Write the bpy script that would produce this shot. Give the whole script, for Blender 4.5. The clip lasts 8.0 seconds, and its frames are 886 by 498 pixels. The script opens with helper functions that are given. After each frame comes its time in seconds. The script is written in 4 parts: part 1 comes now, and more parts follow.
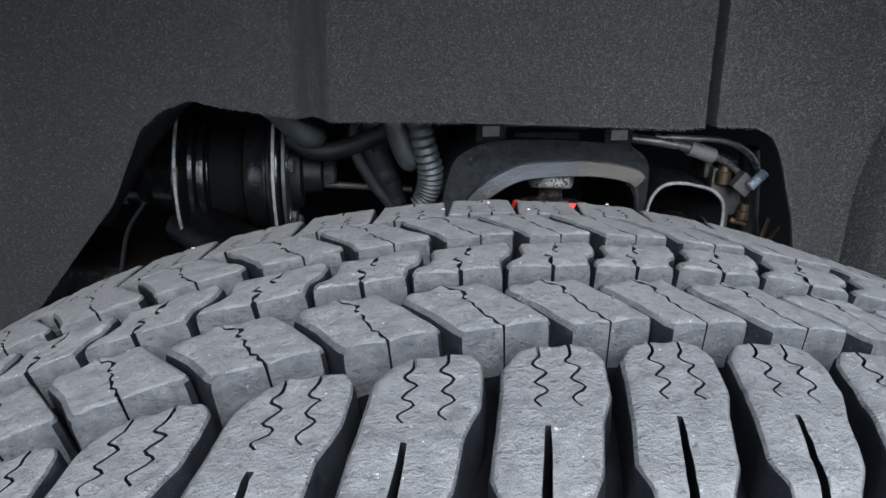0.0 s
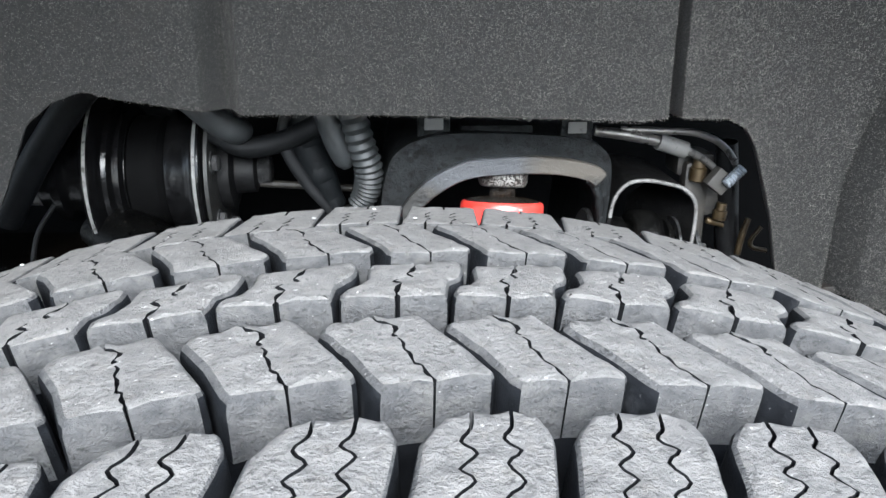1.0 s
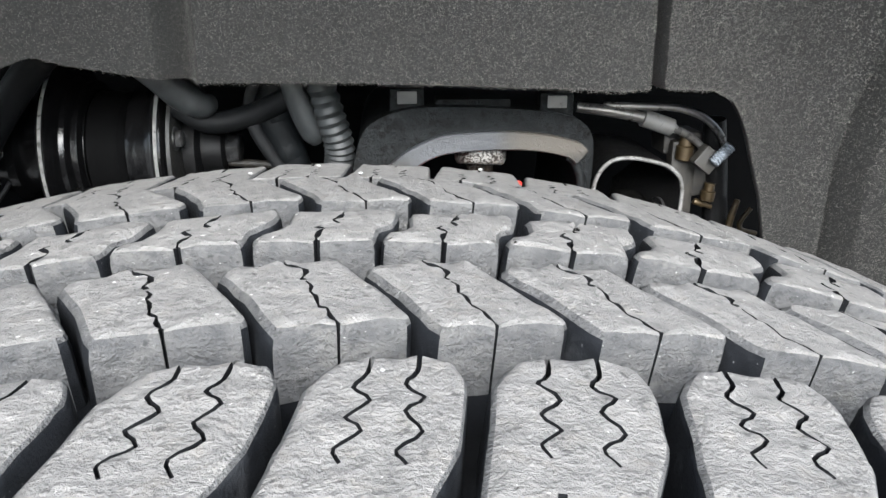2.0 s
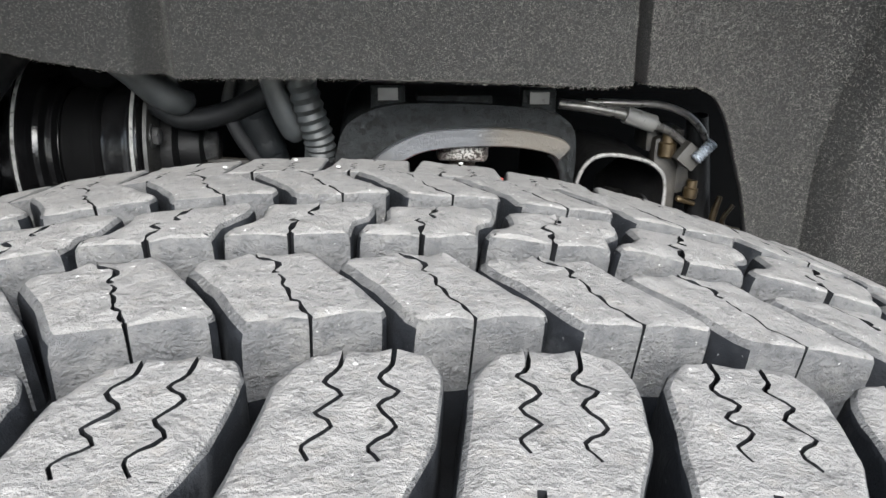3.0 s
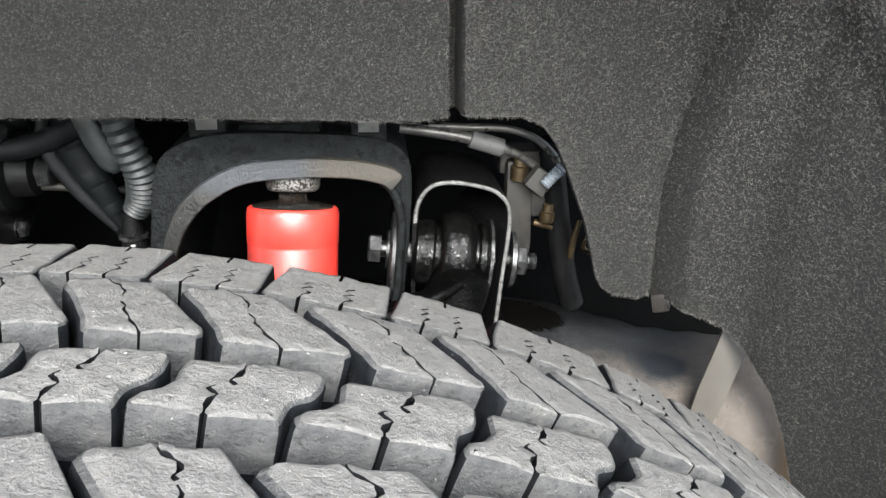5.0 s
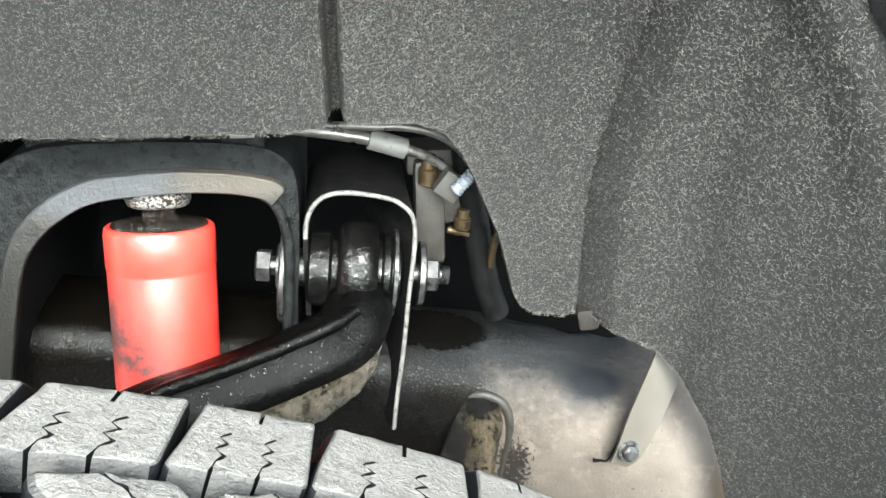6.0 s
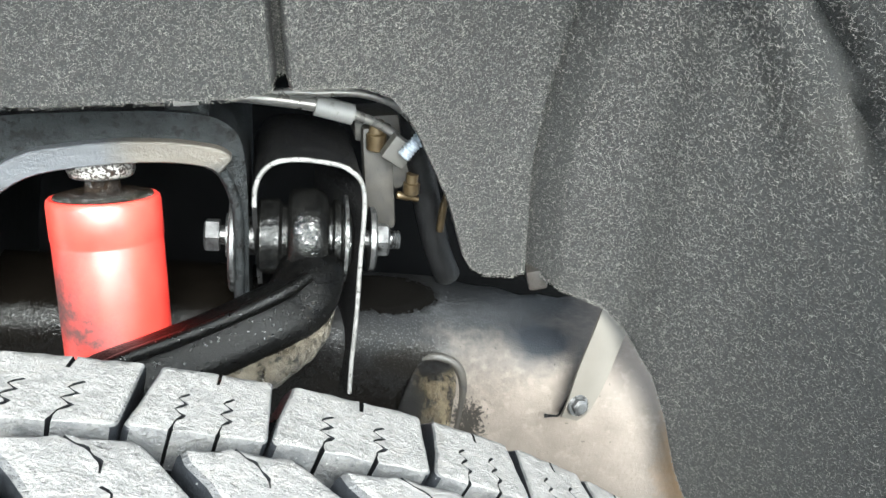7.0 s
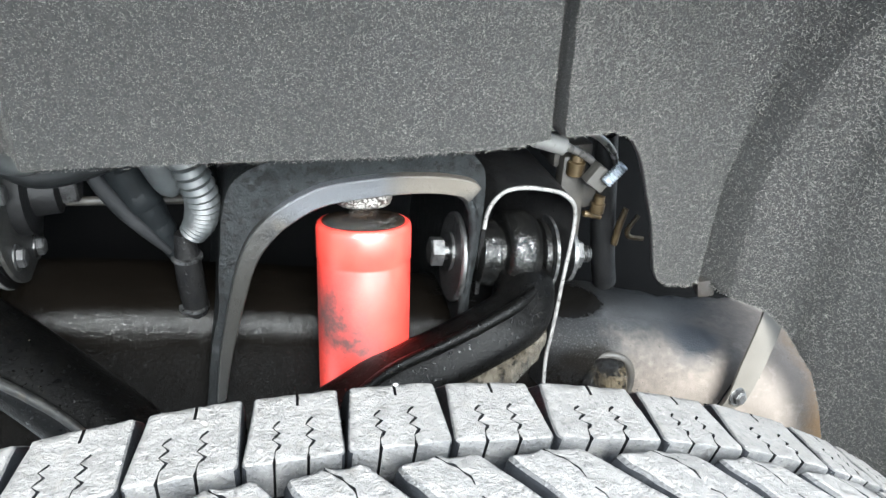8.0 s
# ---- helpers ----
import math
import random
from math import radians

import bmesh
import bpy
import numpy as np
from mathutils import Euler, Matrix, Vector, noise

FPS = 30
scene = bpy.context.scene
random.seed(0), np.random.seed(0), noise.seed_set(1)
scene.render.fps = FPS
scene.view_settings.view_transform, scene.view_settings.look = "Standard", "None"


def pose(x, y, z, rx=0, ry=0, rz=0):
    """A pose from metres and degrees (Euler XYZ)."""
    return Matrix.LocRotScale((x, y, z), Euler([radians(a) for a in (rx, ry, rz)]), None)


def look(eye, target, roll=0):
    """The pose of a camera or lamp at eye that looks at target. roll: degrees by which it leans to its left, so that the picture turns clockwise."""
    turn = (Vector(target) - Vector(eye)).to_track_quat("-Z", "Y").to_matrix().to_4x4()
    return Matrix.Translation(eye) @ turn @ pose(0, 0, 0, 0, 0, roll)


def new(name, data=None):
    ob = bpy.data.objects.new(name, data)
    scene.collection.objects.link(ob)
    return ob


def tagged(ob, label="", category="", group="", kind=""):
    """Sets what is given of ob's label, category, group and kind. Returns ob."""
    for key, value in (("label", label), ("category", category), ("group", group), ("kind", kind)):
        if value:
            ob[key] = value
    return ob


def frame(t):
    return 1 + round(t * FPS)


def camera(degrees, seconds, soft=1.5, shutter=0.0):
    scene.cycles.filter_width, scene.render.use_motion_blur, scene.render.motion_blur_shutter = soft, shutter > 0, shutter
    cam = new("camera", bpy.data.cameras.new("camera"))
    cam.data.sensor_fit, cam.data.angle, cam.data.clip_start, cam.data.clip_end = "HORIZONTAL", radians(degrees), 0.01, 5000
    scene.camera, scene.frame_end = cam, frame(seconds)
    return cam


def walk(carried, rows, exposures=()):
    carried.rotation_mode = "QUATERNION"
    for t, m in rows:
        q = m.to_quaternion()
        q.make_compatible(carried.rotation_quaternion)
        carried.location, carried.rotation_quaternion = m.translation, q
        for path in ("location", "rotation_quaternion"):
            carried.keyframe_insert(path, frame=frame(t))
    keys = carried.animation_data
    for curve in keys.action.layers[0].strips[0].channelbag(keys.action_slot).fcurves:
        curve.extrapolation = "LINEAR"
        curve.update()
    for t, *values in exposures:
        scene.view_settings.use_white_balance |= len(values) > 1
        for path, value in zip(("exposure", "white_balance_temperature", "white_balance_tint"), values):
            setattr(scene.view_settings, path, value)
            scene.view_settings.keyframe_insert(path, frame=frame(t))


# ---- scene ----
cam = camera(60.0, 8.0)
# seconds, eye x y z, yaw, pitch, roll
ROWS = [
    (0, -0.0607, -0.2665, 0.9283, -5.19, -18.96, 0.65),
    (0.5, -0.0291, -0.2341, 0.9272, -5.26, -19.70, 0.57),
    (1, -0.0030, -0.2149, 0.9184, -4.06, -19.45, 0.12),
    (1.5, 0.0126, -0.2034, 0.9046, -3.74, -19.38, 0.07),
    (3, 0.0172, -0.1950, 0.8935, -5.34, -19.31, 0.31),
    (3.5, 0.0191, -0.1907, 0.8932, -5.46, -19.73, 0.26),
    (4, 0.0260, -0.1906, 0.9107, -5.60, -20.20, 0.30),
    (4.5, 0.0677, -0.1805, 0.9100, -5.43, -20.51, 0.29),
    (5, 0.1333, -0.1734, 0.9245, -5.10, -21.34, 0.02),
    (5.2, 0.1518, -0.1607, 0.9400, -5.79, -22.58, 0.22),
    (6.3, 0.1871, -0.0925, 0.9400, -8.56, -25.98, -0.06),
    (6.5, 0.1851, -0.0934, 0.9338, -9.91, -26.42, 0.17),
    (7, 0.1840, -0.1066, 0.9392, -11.61, -27.64, 0.35),
    (7.5, 0.1224, -0.1185, 0.9765, -13.27, -28.96, 0.94),
    (8, 0.0099, -0.1097, 0.9906, -15.76, -29.56, 2.36),
]
WAY = [(t, pose(x, y, z, 90 + pitch, 0, yaw) @ pose(0, 0, 0, 0, 0, roll)) for t, x, y, z, yaw, pitch, roll in ROWS]
EXPOSURES = [(0.0, 1.5, 5550, 7), (0.5, 2.15, 5650, 6), (1.0, 2.35, 5850, 7), (3.0, 2.3, 6230, 8), (4.5, 2.25, 6200, 8), (5.2, 2.45, 6250, 6), (6.3, 3.38, 6150, 0), (8.0, 3.34, 5900, 4)]
walk(cam, WAY, EXPOSURES)

from mathutils.geometry import delaunay_2d_cdt

# ---------------------------------------------------------------- light
world = bpy.data.worlds.new("sky")
scene.world = world
world.use_nodes = True
wn = world.node_tree.nodes
sky = wn.new("ShaderNodeTexSky")
sky.sky_type, sky.sun_disc = "NISHITA", False
sky.sun_elevation, sky.sun_rotation = radians(34), radians(178)
haze = wn.new("ShaderNodeHueSaturation")          # a milky, thinly clouded sky
haze.inputs["Saturation"].default_value = 0.45
world.node_tree.links.new(sky.outputs["Color"], haze.inputs["Color"])
world.node_tree.links.new(haze.outputs["Color"], wn["Background"].inputs["Color"])
wn["Background"].inputs["Strength"].default_value = 0.15
sun = new("sun", bpy.data.lights.new("sun", "SUN"))
sun.data.energy, sun.data.angle, sun.data.color = 2.6, radians(40), (1.0, 0.96, 0.90)
sun.matrix_world = look((0.14, -3.0, 2.85), (0, 0.1, 0.75))


# ---------------------------------------------------------------- materials
def material(name, dark, light, scale=60.0, rough=0.8, metal=0.0, bump=0.3, fine=900.0, speck=None, speck_at=0.68, speck_scale=350.0,
             stain=None, stain_at=0.55, stain_scale=18.0, depth=0.0006, stretch=(1, 1, 1), rough_var=0.15, shine=0.5, pit=None):
    """Two tones mixed by noise, fine grain in the relief, optional small specks and larger stains."""
    m = bpy.data.materials.new(name)
    m.use_nodes = True
    nodes, links = m.node_tree.nodes, m.node_tree.links
    shader = nodes["Principled BSDF"]
    place = nodes.new("ShaderNodeTexCoord")
    stretched = nodes.new("ShaderNodeMapping")
    stretched.inputs["Scale"].default_value = stretch
    links.new(place.outputs["Object"], stretched.inputs["Vector"])

    def grain(size, detail=6.0, roughness=0.6):
        n = nodes.new("ShaderNodeTexNoise")
        n.inputs["Scale"].default_value, n.inputs["Detail"].default_value = size, detail
        n.inputs["Roughness"].default_value = roughness
        links.new(stretched.outputs["Vector"], n.inputs["Vector"])
        return n.outputs["Fac"]

    def steps(value, low, high):
        r = nodes.new("ShaderNodeMapRange")
        r.inputs["From Min"].default_value, r.inputs["From Max"].default_value = low, high
        links.new(value, r.inputs["Value"])
        return r.outputs["Result"]

    def mixed(fac, a, b):
        x = nodes.new("ShaderNodeMix")
        x.data_type = "RGBA"
        links.new(fac, x.inputs["Factor"])
        for socket, v in ((x.inputs["A"], a), (x.inputs["B"], b)):
            if isinstance(v, tuple):
                socket.default_value = (*v, 1)
            else:
                links.new(v, socket)
        return x.outputs["Result"]

    coarse = grain(scale)
    tone = mixed(steps(coarse, 0.3, 0.7), dark, light)
    if stain:
        tone = mixed(steps(grain(stain_scale, 8.0, 0.65), stain_at, stain_at + 0.12), tone, stain)
    if pit:
        tone = mixed(steps(grain(480, 6.0, 0.7), 0.565, 0.66), tone, pit)
    if speck:
        tone = mixed(steps(grain(speck_scale, 3.0, 0.5), speck_at, speck_at + 0.05), tone, speck)
    links.new(tone, shader.inputs["Base Color"])
    small = grain(fine, 4.0, 0.7)
    r = nodes.new("ShaderNodeMapRange")
    r.inputs["To Min"].default_value, r.inputs["To Max"].default_value = max(rough - rough_var, 0.03), min(rough + rough_var, 1.0)
    links.new(coarse, r.inputs["Value"])
    links.new(r.outputs["Result"], shader.inputs["Roughness"])
    shader.inputs["Metallic"].default_value = metal
    shader.inputs["Specular IOR Level"].default_value = shine
    both = nodes.new("ShaderNodeMath")
    both.operation = "ADD"
    links.new(small, both.inputs[0])
    links.new(coarse, both.inputs[1])
    b = nodes.new("ShaderNodeBump")
    b.inputs["Strength"].default_value, b.inputs["Distance"].default_value = bump, depth
    links.new(both.outputs[0], b.inputs["Height"])
    links.new(b.outputs["Normal"], shader.inputs["Normal"])
    return m


RUBBER = material("grey_rubber", (0.05435, 0.05435, 0.0562), (0.1174, 0.1149, 0.1124), scale=230, rough=0.7, bump=1.0, fine=1000, speck=(0.3088, 0.3027, 0.2903), shine=0.35,
                  speck_at=0.71, speck_scale=800, stain=(0.1236, 0.1192, 0.1137), stain_at=0.55, stain_scale=110, depth=0.0018, stretch=(0.85, 1, 1.1), pit=(0.04447, 0.04386, 0.04386))
# block side walls: the shade of the gaps is put into this near-black
WALL = material("gap_shaded_rubber", (0.003175, 0.003704, 0.004763), (0.009527, 0.01058, 0.0127), scale=300, rough=0.7, bump=0.6, fine=1500, shine=0.15, speck=(0.1058, 0.1058, 0.1058),
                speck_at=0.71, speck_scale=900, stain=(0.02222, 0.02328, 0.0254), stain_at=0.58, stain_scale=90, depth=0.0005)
DUST = material("dusty_rubber", (0.1088, 0.1048, 0.1), (0.1856, 0.1776, 0.1688), scale=270, rough=0.75, bump=0.7, fine=850, speck=(0.44, 0.428, 0.408),
                speck_at=0.695, speck_scale=700, stain=(0.152, 0.1424, 0.1312), stain_at=0.54, stain_scale=230, depth=0.0020, stretch=(0.9, 1.05, 1), pit=(0.06, 0.0576, 0.0552))
# rubber deep in grooves and cuts, blackened to carry their shade
GROOVE = material("shaded_groove_rubber", (0.003, 0.0032, 0.0037), (0.009, 0.0094, 0.0104), scale=120, rough=0.9, bump=0.4, shine=0.06)
FELT = material("charcoal_felt", (0.0010, 0.00095, 0.0009), (0.0185, 0.0178, 0.0166), scale=620, rough=0.95, bump=1.0, fine=1500, speck=(0.045, 0.0435, 0.040),
                speck_at=0.61, speck_scale=900, stain=(0.0175, 0.0155, 0.0132), stain_at=0.58, stain_scale=9, depth=0.0022)
FIBRE = material("felt_fibre", (0.0314, 0.03034, 0.02791), (0.1395, 0.1327, 0.1222), scale=260, rough=0.8, bump=0.0)
BLACK = material("black_chassis_paint", (0.003, 0.003, 0.0034), (0.008, 0.0078, 0.0075), scale=120, rough=0.4, bump=0.6, fine=600,
                 stain=(0.035, 0.03, 0.022), stain_at=0.64, stain_scale=30, speck=(0.12, 0.11, 0.09), speck_at=0.75, speck_scale=330, depth=0.001, rough_var=0.2)
SATIN = material("satin_black_steel", (0.0025, 0.0025, 0.0027), (0.007, 0.007, 0.0072), scale=50, rough=0.5, bump=0.7, fine=500, shine=0.2, stain=(0.03, 0.028, 0.025),
                 stain_at=0.63, stain_scale=40)
GRIME = material("grimy_black_steel", (0.000576, 0.000576, 0.000648), (0.00198, 0.001944, 0.0018), scale=150, rough=0.33, bump=0.5, fine=700, stain=(0.00432, 0.00378, 0.00288),
                 stain_at=0.64, stain_scale=60, speck=(0.0576, 0.0504, 0.0396), speck_at=0.705, speck_scale=420, depth=0.001)
SHELL = material("dusty_tower_steel", (0.003544, 0.003949, 0.004253), (0.01114, 0.01245, 0.01296), scale=110, rough=0.55, bump=1.0, fine=380, shine=0.15, stain=(0.02633, 0.02835, 0.02936),
                 stain_at=0.58, stain_scale=70, speck=(0.002531, 0.002531, 0.002531), speck_at=0.56, speck_scale=200, depth=0.0016)
EDGE = material("bare_steel_edge", (0.054, 0.0522, 0.0504), (0.171, 0.1674, 0.162), scale=150, rough=0.6, metal=0.1, bump=0.5, speck=(0.018, 0.0162, 0.0135), speck_at=0.6, speck_scale=420)
GREYLIP = material("grimy_flange", (0.005, 0.005, 0.005), (0.019, 0.0185, 0.0165), scale=130, rough=0.5, bump=0.4, fine=450, stain=(0.034, 0.028, 0.020), stain_at=0.58, stain_scale=45,
                   speck=(0.005, 0.005, 0.005), speck_at=0.55, speck_scale=170, depth=0.0016)
RED = material("red_shock_paint", (0.60, 0.030, 0.022), (0.70, 0.052, 0.036), scale=40, rough=0.36, bump=0.14, fine=600, shine=1.0,
               stain=(0.42, 0.020, 0.015), stain_at=0.62, stain_scale=34, speck=(0.03, 0.01, 0.008), speck_at=0.745, speck_scale=260)
DUSTY = material("dusty_frame_steel", (0.0774, 0.0645, 0.05418), (0.1066, 0.0903, 0.0774), scale=45, rough=0.75, bump=0.5, fine=420, shine=0.28, stain=(0.1135, 0.09718, 0.08256),
                 stain_at=0.54, stain_scale=110, speck=(0.0301, 0.02408, 0.0172), speck_at=0.70, speck_scale=320, depth=0.0012)
MUD = material("caked_mud", (0.03264, 0.02688, 0.01843), (0.1037, 0.09024, 0.06912), scale=120, rough=0.32, bump=1.0, fine=420, stain=(0.002304, 0.002112, 0.001536), stain_at=0.50,
               stain_scale=230, depth=0.004, rough_var=0.2)
SLUDGE = material("wet_brown_sludge", (0.020, 0.016, 0.010), (0.10, 0.080, 0.052), scale=90, rough=0.12, bump=1.0, fine=380, stain=(0.004, 0.0033, 0.0023), stain_at=0.50,
                  stain_scale=200, depth=0.006, rough_var=0.06, shine=0.4, stretch=(1.5, 1, 0.6))
GREASE = material("black_grease", (0.002, 0.0018, 0.0015), (0.018, 0.012, 0.008), scale=140, rough=0.16, bump=1.0, fine=300, stain=(0.10, 0.075, 0.05), stain_at=0.60,
                  stain_scale=380, depth=0.005, rough_var=0.1, shine=0.8)
WET = material("wet_black_rubber", (0.0015, 0.0015, 0.0016), (0.005, 0.0049, 0.0045), scale=130, rough=0.16, bump=0.55, fine=320, stain=(0.04, 0.032, 0.022), stain_at=0.68,
               stain_scale=60, depth=0.0014, rough_var=0.1, shine=0.35)
GLOSS = material("glossy_black_paint", (0.002, 0.002, 0.0022), (0.005, 0.005, 0.0052), scale=60, rough=0.12, bump=0.5, fine=260, stain=(0.03, 0.026, 0.02), stain_at=0.66,
                 stain_scale=40, rough_var=0.06, shine=0.3)
BRIGHT = material("bright_zinc_steel", (0.036, 0.036, 0.0372), (0.102, 0.102, 0.102), scale=160, rough=0.4, metal=0.7, bump=0.6, stain=(0.009, 0.0078, 0.0072), stain_at=0.52, stain_scale=220)
DUSTPLATE = material("grimy_plate", (0.00588, 0.00504, 0.0042), (0.0231, 0.01974, 0.01554), scale=110, rough=0.6, bump=0.35, fine=450, stain=(0.0042, 0.00399, 0.00378), stain_at=0.57, stain_scale=70,
                     speck=(0.00336, 0.00294, 0.00252), speck_at=0.66, speck_scale=400, depth=0.001)
TAN = material("tan_plated_strap", (0.05535, 0.04931, 0.04177), (0.07297, 0.06592, 0.05636), scale=30, rough=0.65, bump=0.2, fine=900, shine=0.3, speck=(0.03019, 0.02516, 0.02013), speck_at=0.72, speck_scale=300)
ZINC = material("greasy_zinc_steel", (0.036, 0.036, 0.0372), (0.144, 0.144, 0.144), scale=140, rough=0.32, metal=0.8, bump=0.5, stain=(0.0072, 0.0066, 0.006),
                stain_at=0.5, stain_scale=160, speck=(0.006, 0.006, 0.006), speck_at=0.6, speck_scale=500)
WHITE = material("greased_white_nut", (0.1404, 0.1357, 0.1264), (0.234, 0.227, 0.2129), scale=60, rough=0.4, bump=0.3, speck=(0.00936, 0.005616, 0.003744), speck_at=0.47, speck_scale=700,
                 stain=(0.00936, 0.006552, 0.00468), stain_at=0.57, stain_scale=260)
PLASTIC = material("grey_white_plastic", (0.07598, 0.07465, 0.07172), (0.1181, 0.1156, 0.1114), scale=50, rough=0.55, bump=0.15, stain=(0.03797, 0.03375, 0.02742), stain_at=0.62, stain_scale=120)
HOSE = material("grey_rubber_hose", (0.003003, 0.003276, 0.003549), (0.008736, 0.009009, 0.009555), scale=60, rough=0.55, shine=0.12, bump=0.4, stain=(0.01502, 0.01447, 0.01365), stain_at=0.6, stain_scale=60)
PIPE = material("steel_brake_pipe", (0.0792, 0.0756, 0.072), (0.1512, 0.144, 0.1368), scale=80, rough=0.3, metal=0.55, bump=0.2)
LOOM = material("blue_grey_loom", (0.00144, 0.0018, 0.00216), (0.00396, 0.00486, 0.0054), scale=90, rough=0.55, shine=0.12, bump=0.5, fine=500)
RIBBED = material("light_grey_ribbed_plastic", (0.01142, 0.01286, 0.01342), (0.02857, 0.03086, 0.03143), scale=120, rough=0.5, bump=0.3, stain=(0.005714, 0.006, 0.006285), stain_at=0.55, stain_scale=60)
BRASS = material("brass_fitting", (0.028, 0.01848, 0.00784), (0.0756, 0.0532, 0.0266), scale=110, rough=0.4, metal=0.5, bump=0.3, stain=(0.0056, 0.0042, 0.0028), stain_at=0.58, stain_scale=160)
DULL = material("dull_beige_plastic", (0.0225, 0.021, 0.0185), (0.0425, 0.0395, 0.035), scale=60, rough=0.6, bump=0.2, stain=(0.01, 0.0085, 0.007), stain_at=0.6, stain_scale=140)
STUDS = material("bright_stud_zinc", (0.20, 0.22, 0.25), (0.38, 0.41, 0.45), scale=200, rough=0.4, metal=0.4, bump=0.2)
CONCRETE = material("pale_concrete", (0.20, 0.195, 0.185), (0.32, 0.31, 0.295), scale=40, rough=0.9, bump=0.8, fine=300, depth=0.004)
RUST = material("rusty_ochre_steel", (0.002381, 0.00127, 0.0005557), (0.008729, 0.005158, 0.002381), scale=90, rough=0.75, bump=0.8, fine=450, stain=(0.001191, 0.0008729, 0.000635), stain_at=0.56, stain_scale=70, depth=0.001)
DARK = material("matte_near_black", (0.0007, 0.0007, 0.0008), (0.0022, 0.0022, 0.0023), scale=30, rough=0.8, bump=0.4, fine=300, shine=0.05)
STONE = material("pale_grit", (0.198, 0.195, 0.186), (0.3, 0.294, 0.285), scale=300, rough=0.7, bump=0.2)
def beaded(m, size, at, dull, gloss, rough=0.1):
    """Wet beads on dull grime: the gloss is broken into small patches by noise."""
    nodes, links = m.node_tree.nodes, m.node_tree.links
    shader = nodes["Principled BSDF"]
    place, n, gleam, smooth, mix = (nodes.new("ShaderNode" + k) for k in ("TexCoord", "TexNoise", "MapRange", "MapRange", "Mix"))
    n.inputs["Scale"].default_value, n.inputs["Detail"].default_value, n.inputs["Roughness"].default_value = size, 5, 0.62
    links.new(place.outputs["Object"], n.inputs["Vector"])
    for ramp, low, high in ((gleam, dull, gloss), (smooth, 0.0, 1.0)):
        links.new(n.outputs["Fac"], ramp.inputs["Value"])
        ramp.inputs["From Min"].default_value, ramp.inputs["From Max"].default_value = at, at + 0.07
        ramp.inputs["To Min"].default_value, ramp.inputs["To Max"].default_value = low, high
    links.new(gleam.outputs["Result"], shader.inputs["Specular IOR Level"])
    links.new(smooth.outputs["Result"], mix.inputs["Factor"])
    links.new(shader.inputs["Roughness"].links[0].from_socket, mix.inputs["A"])
    mix.inputs["B"].default_value = rough
    links.new(mix.outputs["Result"], shader.inputs["Roughness"])


for m, size, at, dull, gloss in ((GRIME, 480, 0.60, 0.10, 0.32), (BLACK, 520, 0.60, 0.07, 0.4), (WET, 300, 0.55, 0.14, 0.8), (GREASE, 300, 0.5, 0.2, 1.0)):
    beaded(m, size, at, dull, gloss)


def oiled(m, oil, start, end):
    """Oil soaked over one end of a part: its own colour fades in along x, broken up by noise."""
    nodes, links = m.node_tree.nodes, m.node_tree.links
    shader = nodes["Principled BSDF"]
    tone, gloss = shader.inputs["Base Color"].links[0].from_socket, shader.inputs["Roughness"].links[0].from_socket
    place, apart, n, add, ramp, mix, fade = (nodes.new("ShaderNode" + k) for k in ("TexCoord", "SeparateXYZ", "TexNoise", "Math", "MapRange", "Mix", "MapRange"))
    n.inputs["Scale"].default_value, n.inputs["Detail"].default_value = 26, 7
    links.new(place.outputs["Object"], apart.inputs[0])
    links.new(place.outputs["Object"], n.inputs["Vector"])
    add.operation = "MULTIPLY_ADD"
    links.new(n.outputs["Fac"], add.inputs[0])
    add.inputs[1].default_value = 0.09
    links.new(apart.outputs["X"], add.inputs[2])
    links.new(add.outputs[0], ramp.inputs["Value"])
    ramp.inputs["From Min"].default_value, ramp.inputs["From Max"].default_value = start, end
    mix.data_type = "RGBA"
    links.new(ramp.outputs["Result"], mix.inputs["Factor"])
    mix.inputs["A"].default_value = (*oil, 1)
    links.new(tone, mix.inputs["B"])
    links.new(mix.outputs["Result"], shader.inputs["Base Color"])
    mixr = nodes.new("ShaderNodeMix")
    links.new(ramp.outputs["Result"], mixr.inputs["Factor"])
    wet = nodes.new("ShaderNodeMapRange")
    wet.inputs["From Min"].default_value, wet.inputs["From Max"].default_value = 0.42, 0.60
    wet.inputs["To Min"].default_value, wet.inputs["To Max"].default_value = 0.10, 0.26
    links.new(n.outputs["Fac"], wet.inputs["Value"])
    links.new(wet.outputs["Result"], mixr.inputs["A"])
    links.new(gloss, mixr.inputs["B"])
    links.new(mixr.outputs["Result"], shader.inputs["Roughness"])
    drops, gleam, shine = (nodes.new("ShaderNode" + k) for k in ("TexNoise", "MapRange", "Mix"))     # the oil gleams in drops
    drops.inputs["Scale"].default_value, drops.inputs["Detail"].default_value = 800, 5
    links.new(place.outputs["Object"], drops.inputs["Vector"])
    links.new(drops.outputs["Fac"], gleam.inputs["Value"])
    gleam.inputs["From Min"].default_value, gleam.inputs["From Max"].default_value = 0.56, 0.64
    gleam.inputs["To Min"].default_value, gleam.inputs["To Max"].default_value = 0.08, 0.32
    links.new(ramp.outputs["Result"], shine.inputs["Factor"])
    links.new(gleam.outputs["Result"], shine.inputs["A"])
    shine.inputs["B"].default_value = shader.inputs["Specular IOR Level"].default_value
    links.new(shine.outputs["Result"], shader.inputs["Specular IOR Level"])


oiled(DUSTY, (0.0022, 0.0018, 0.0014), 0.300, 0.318)


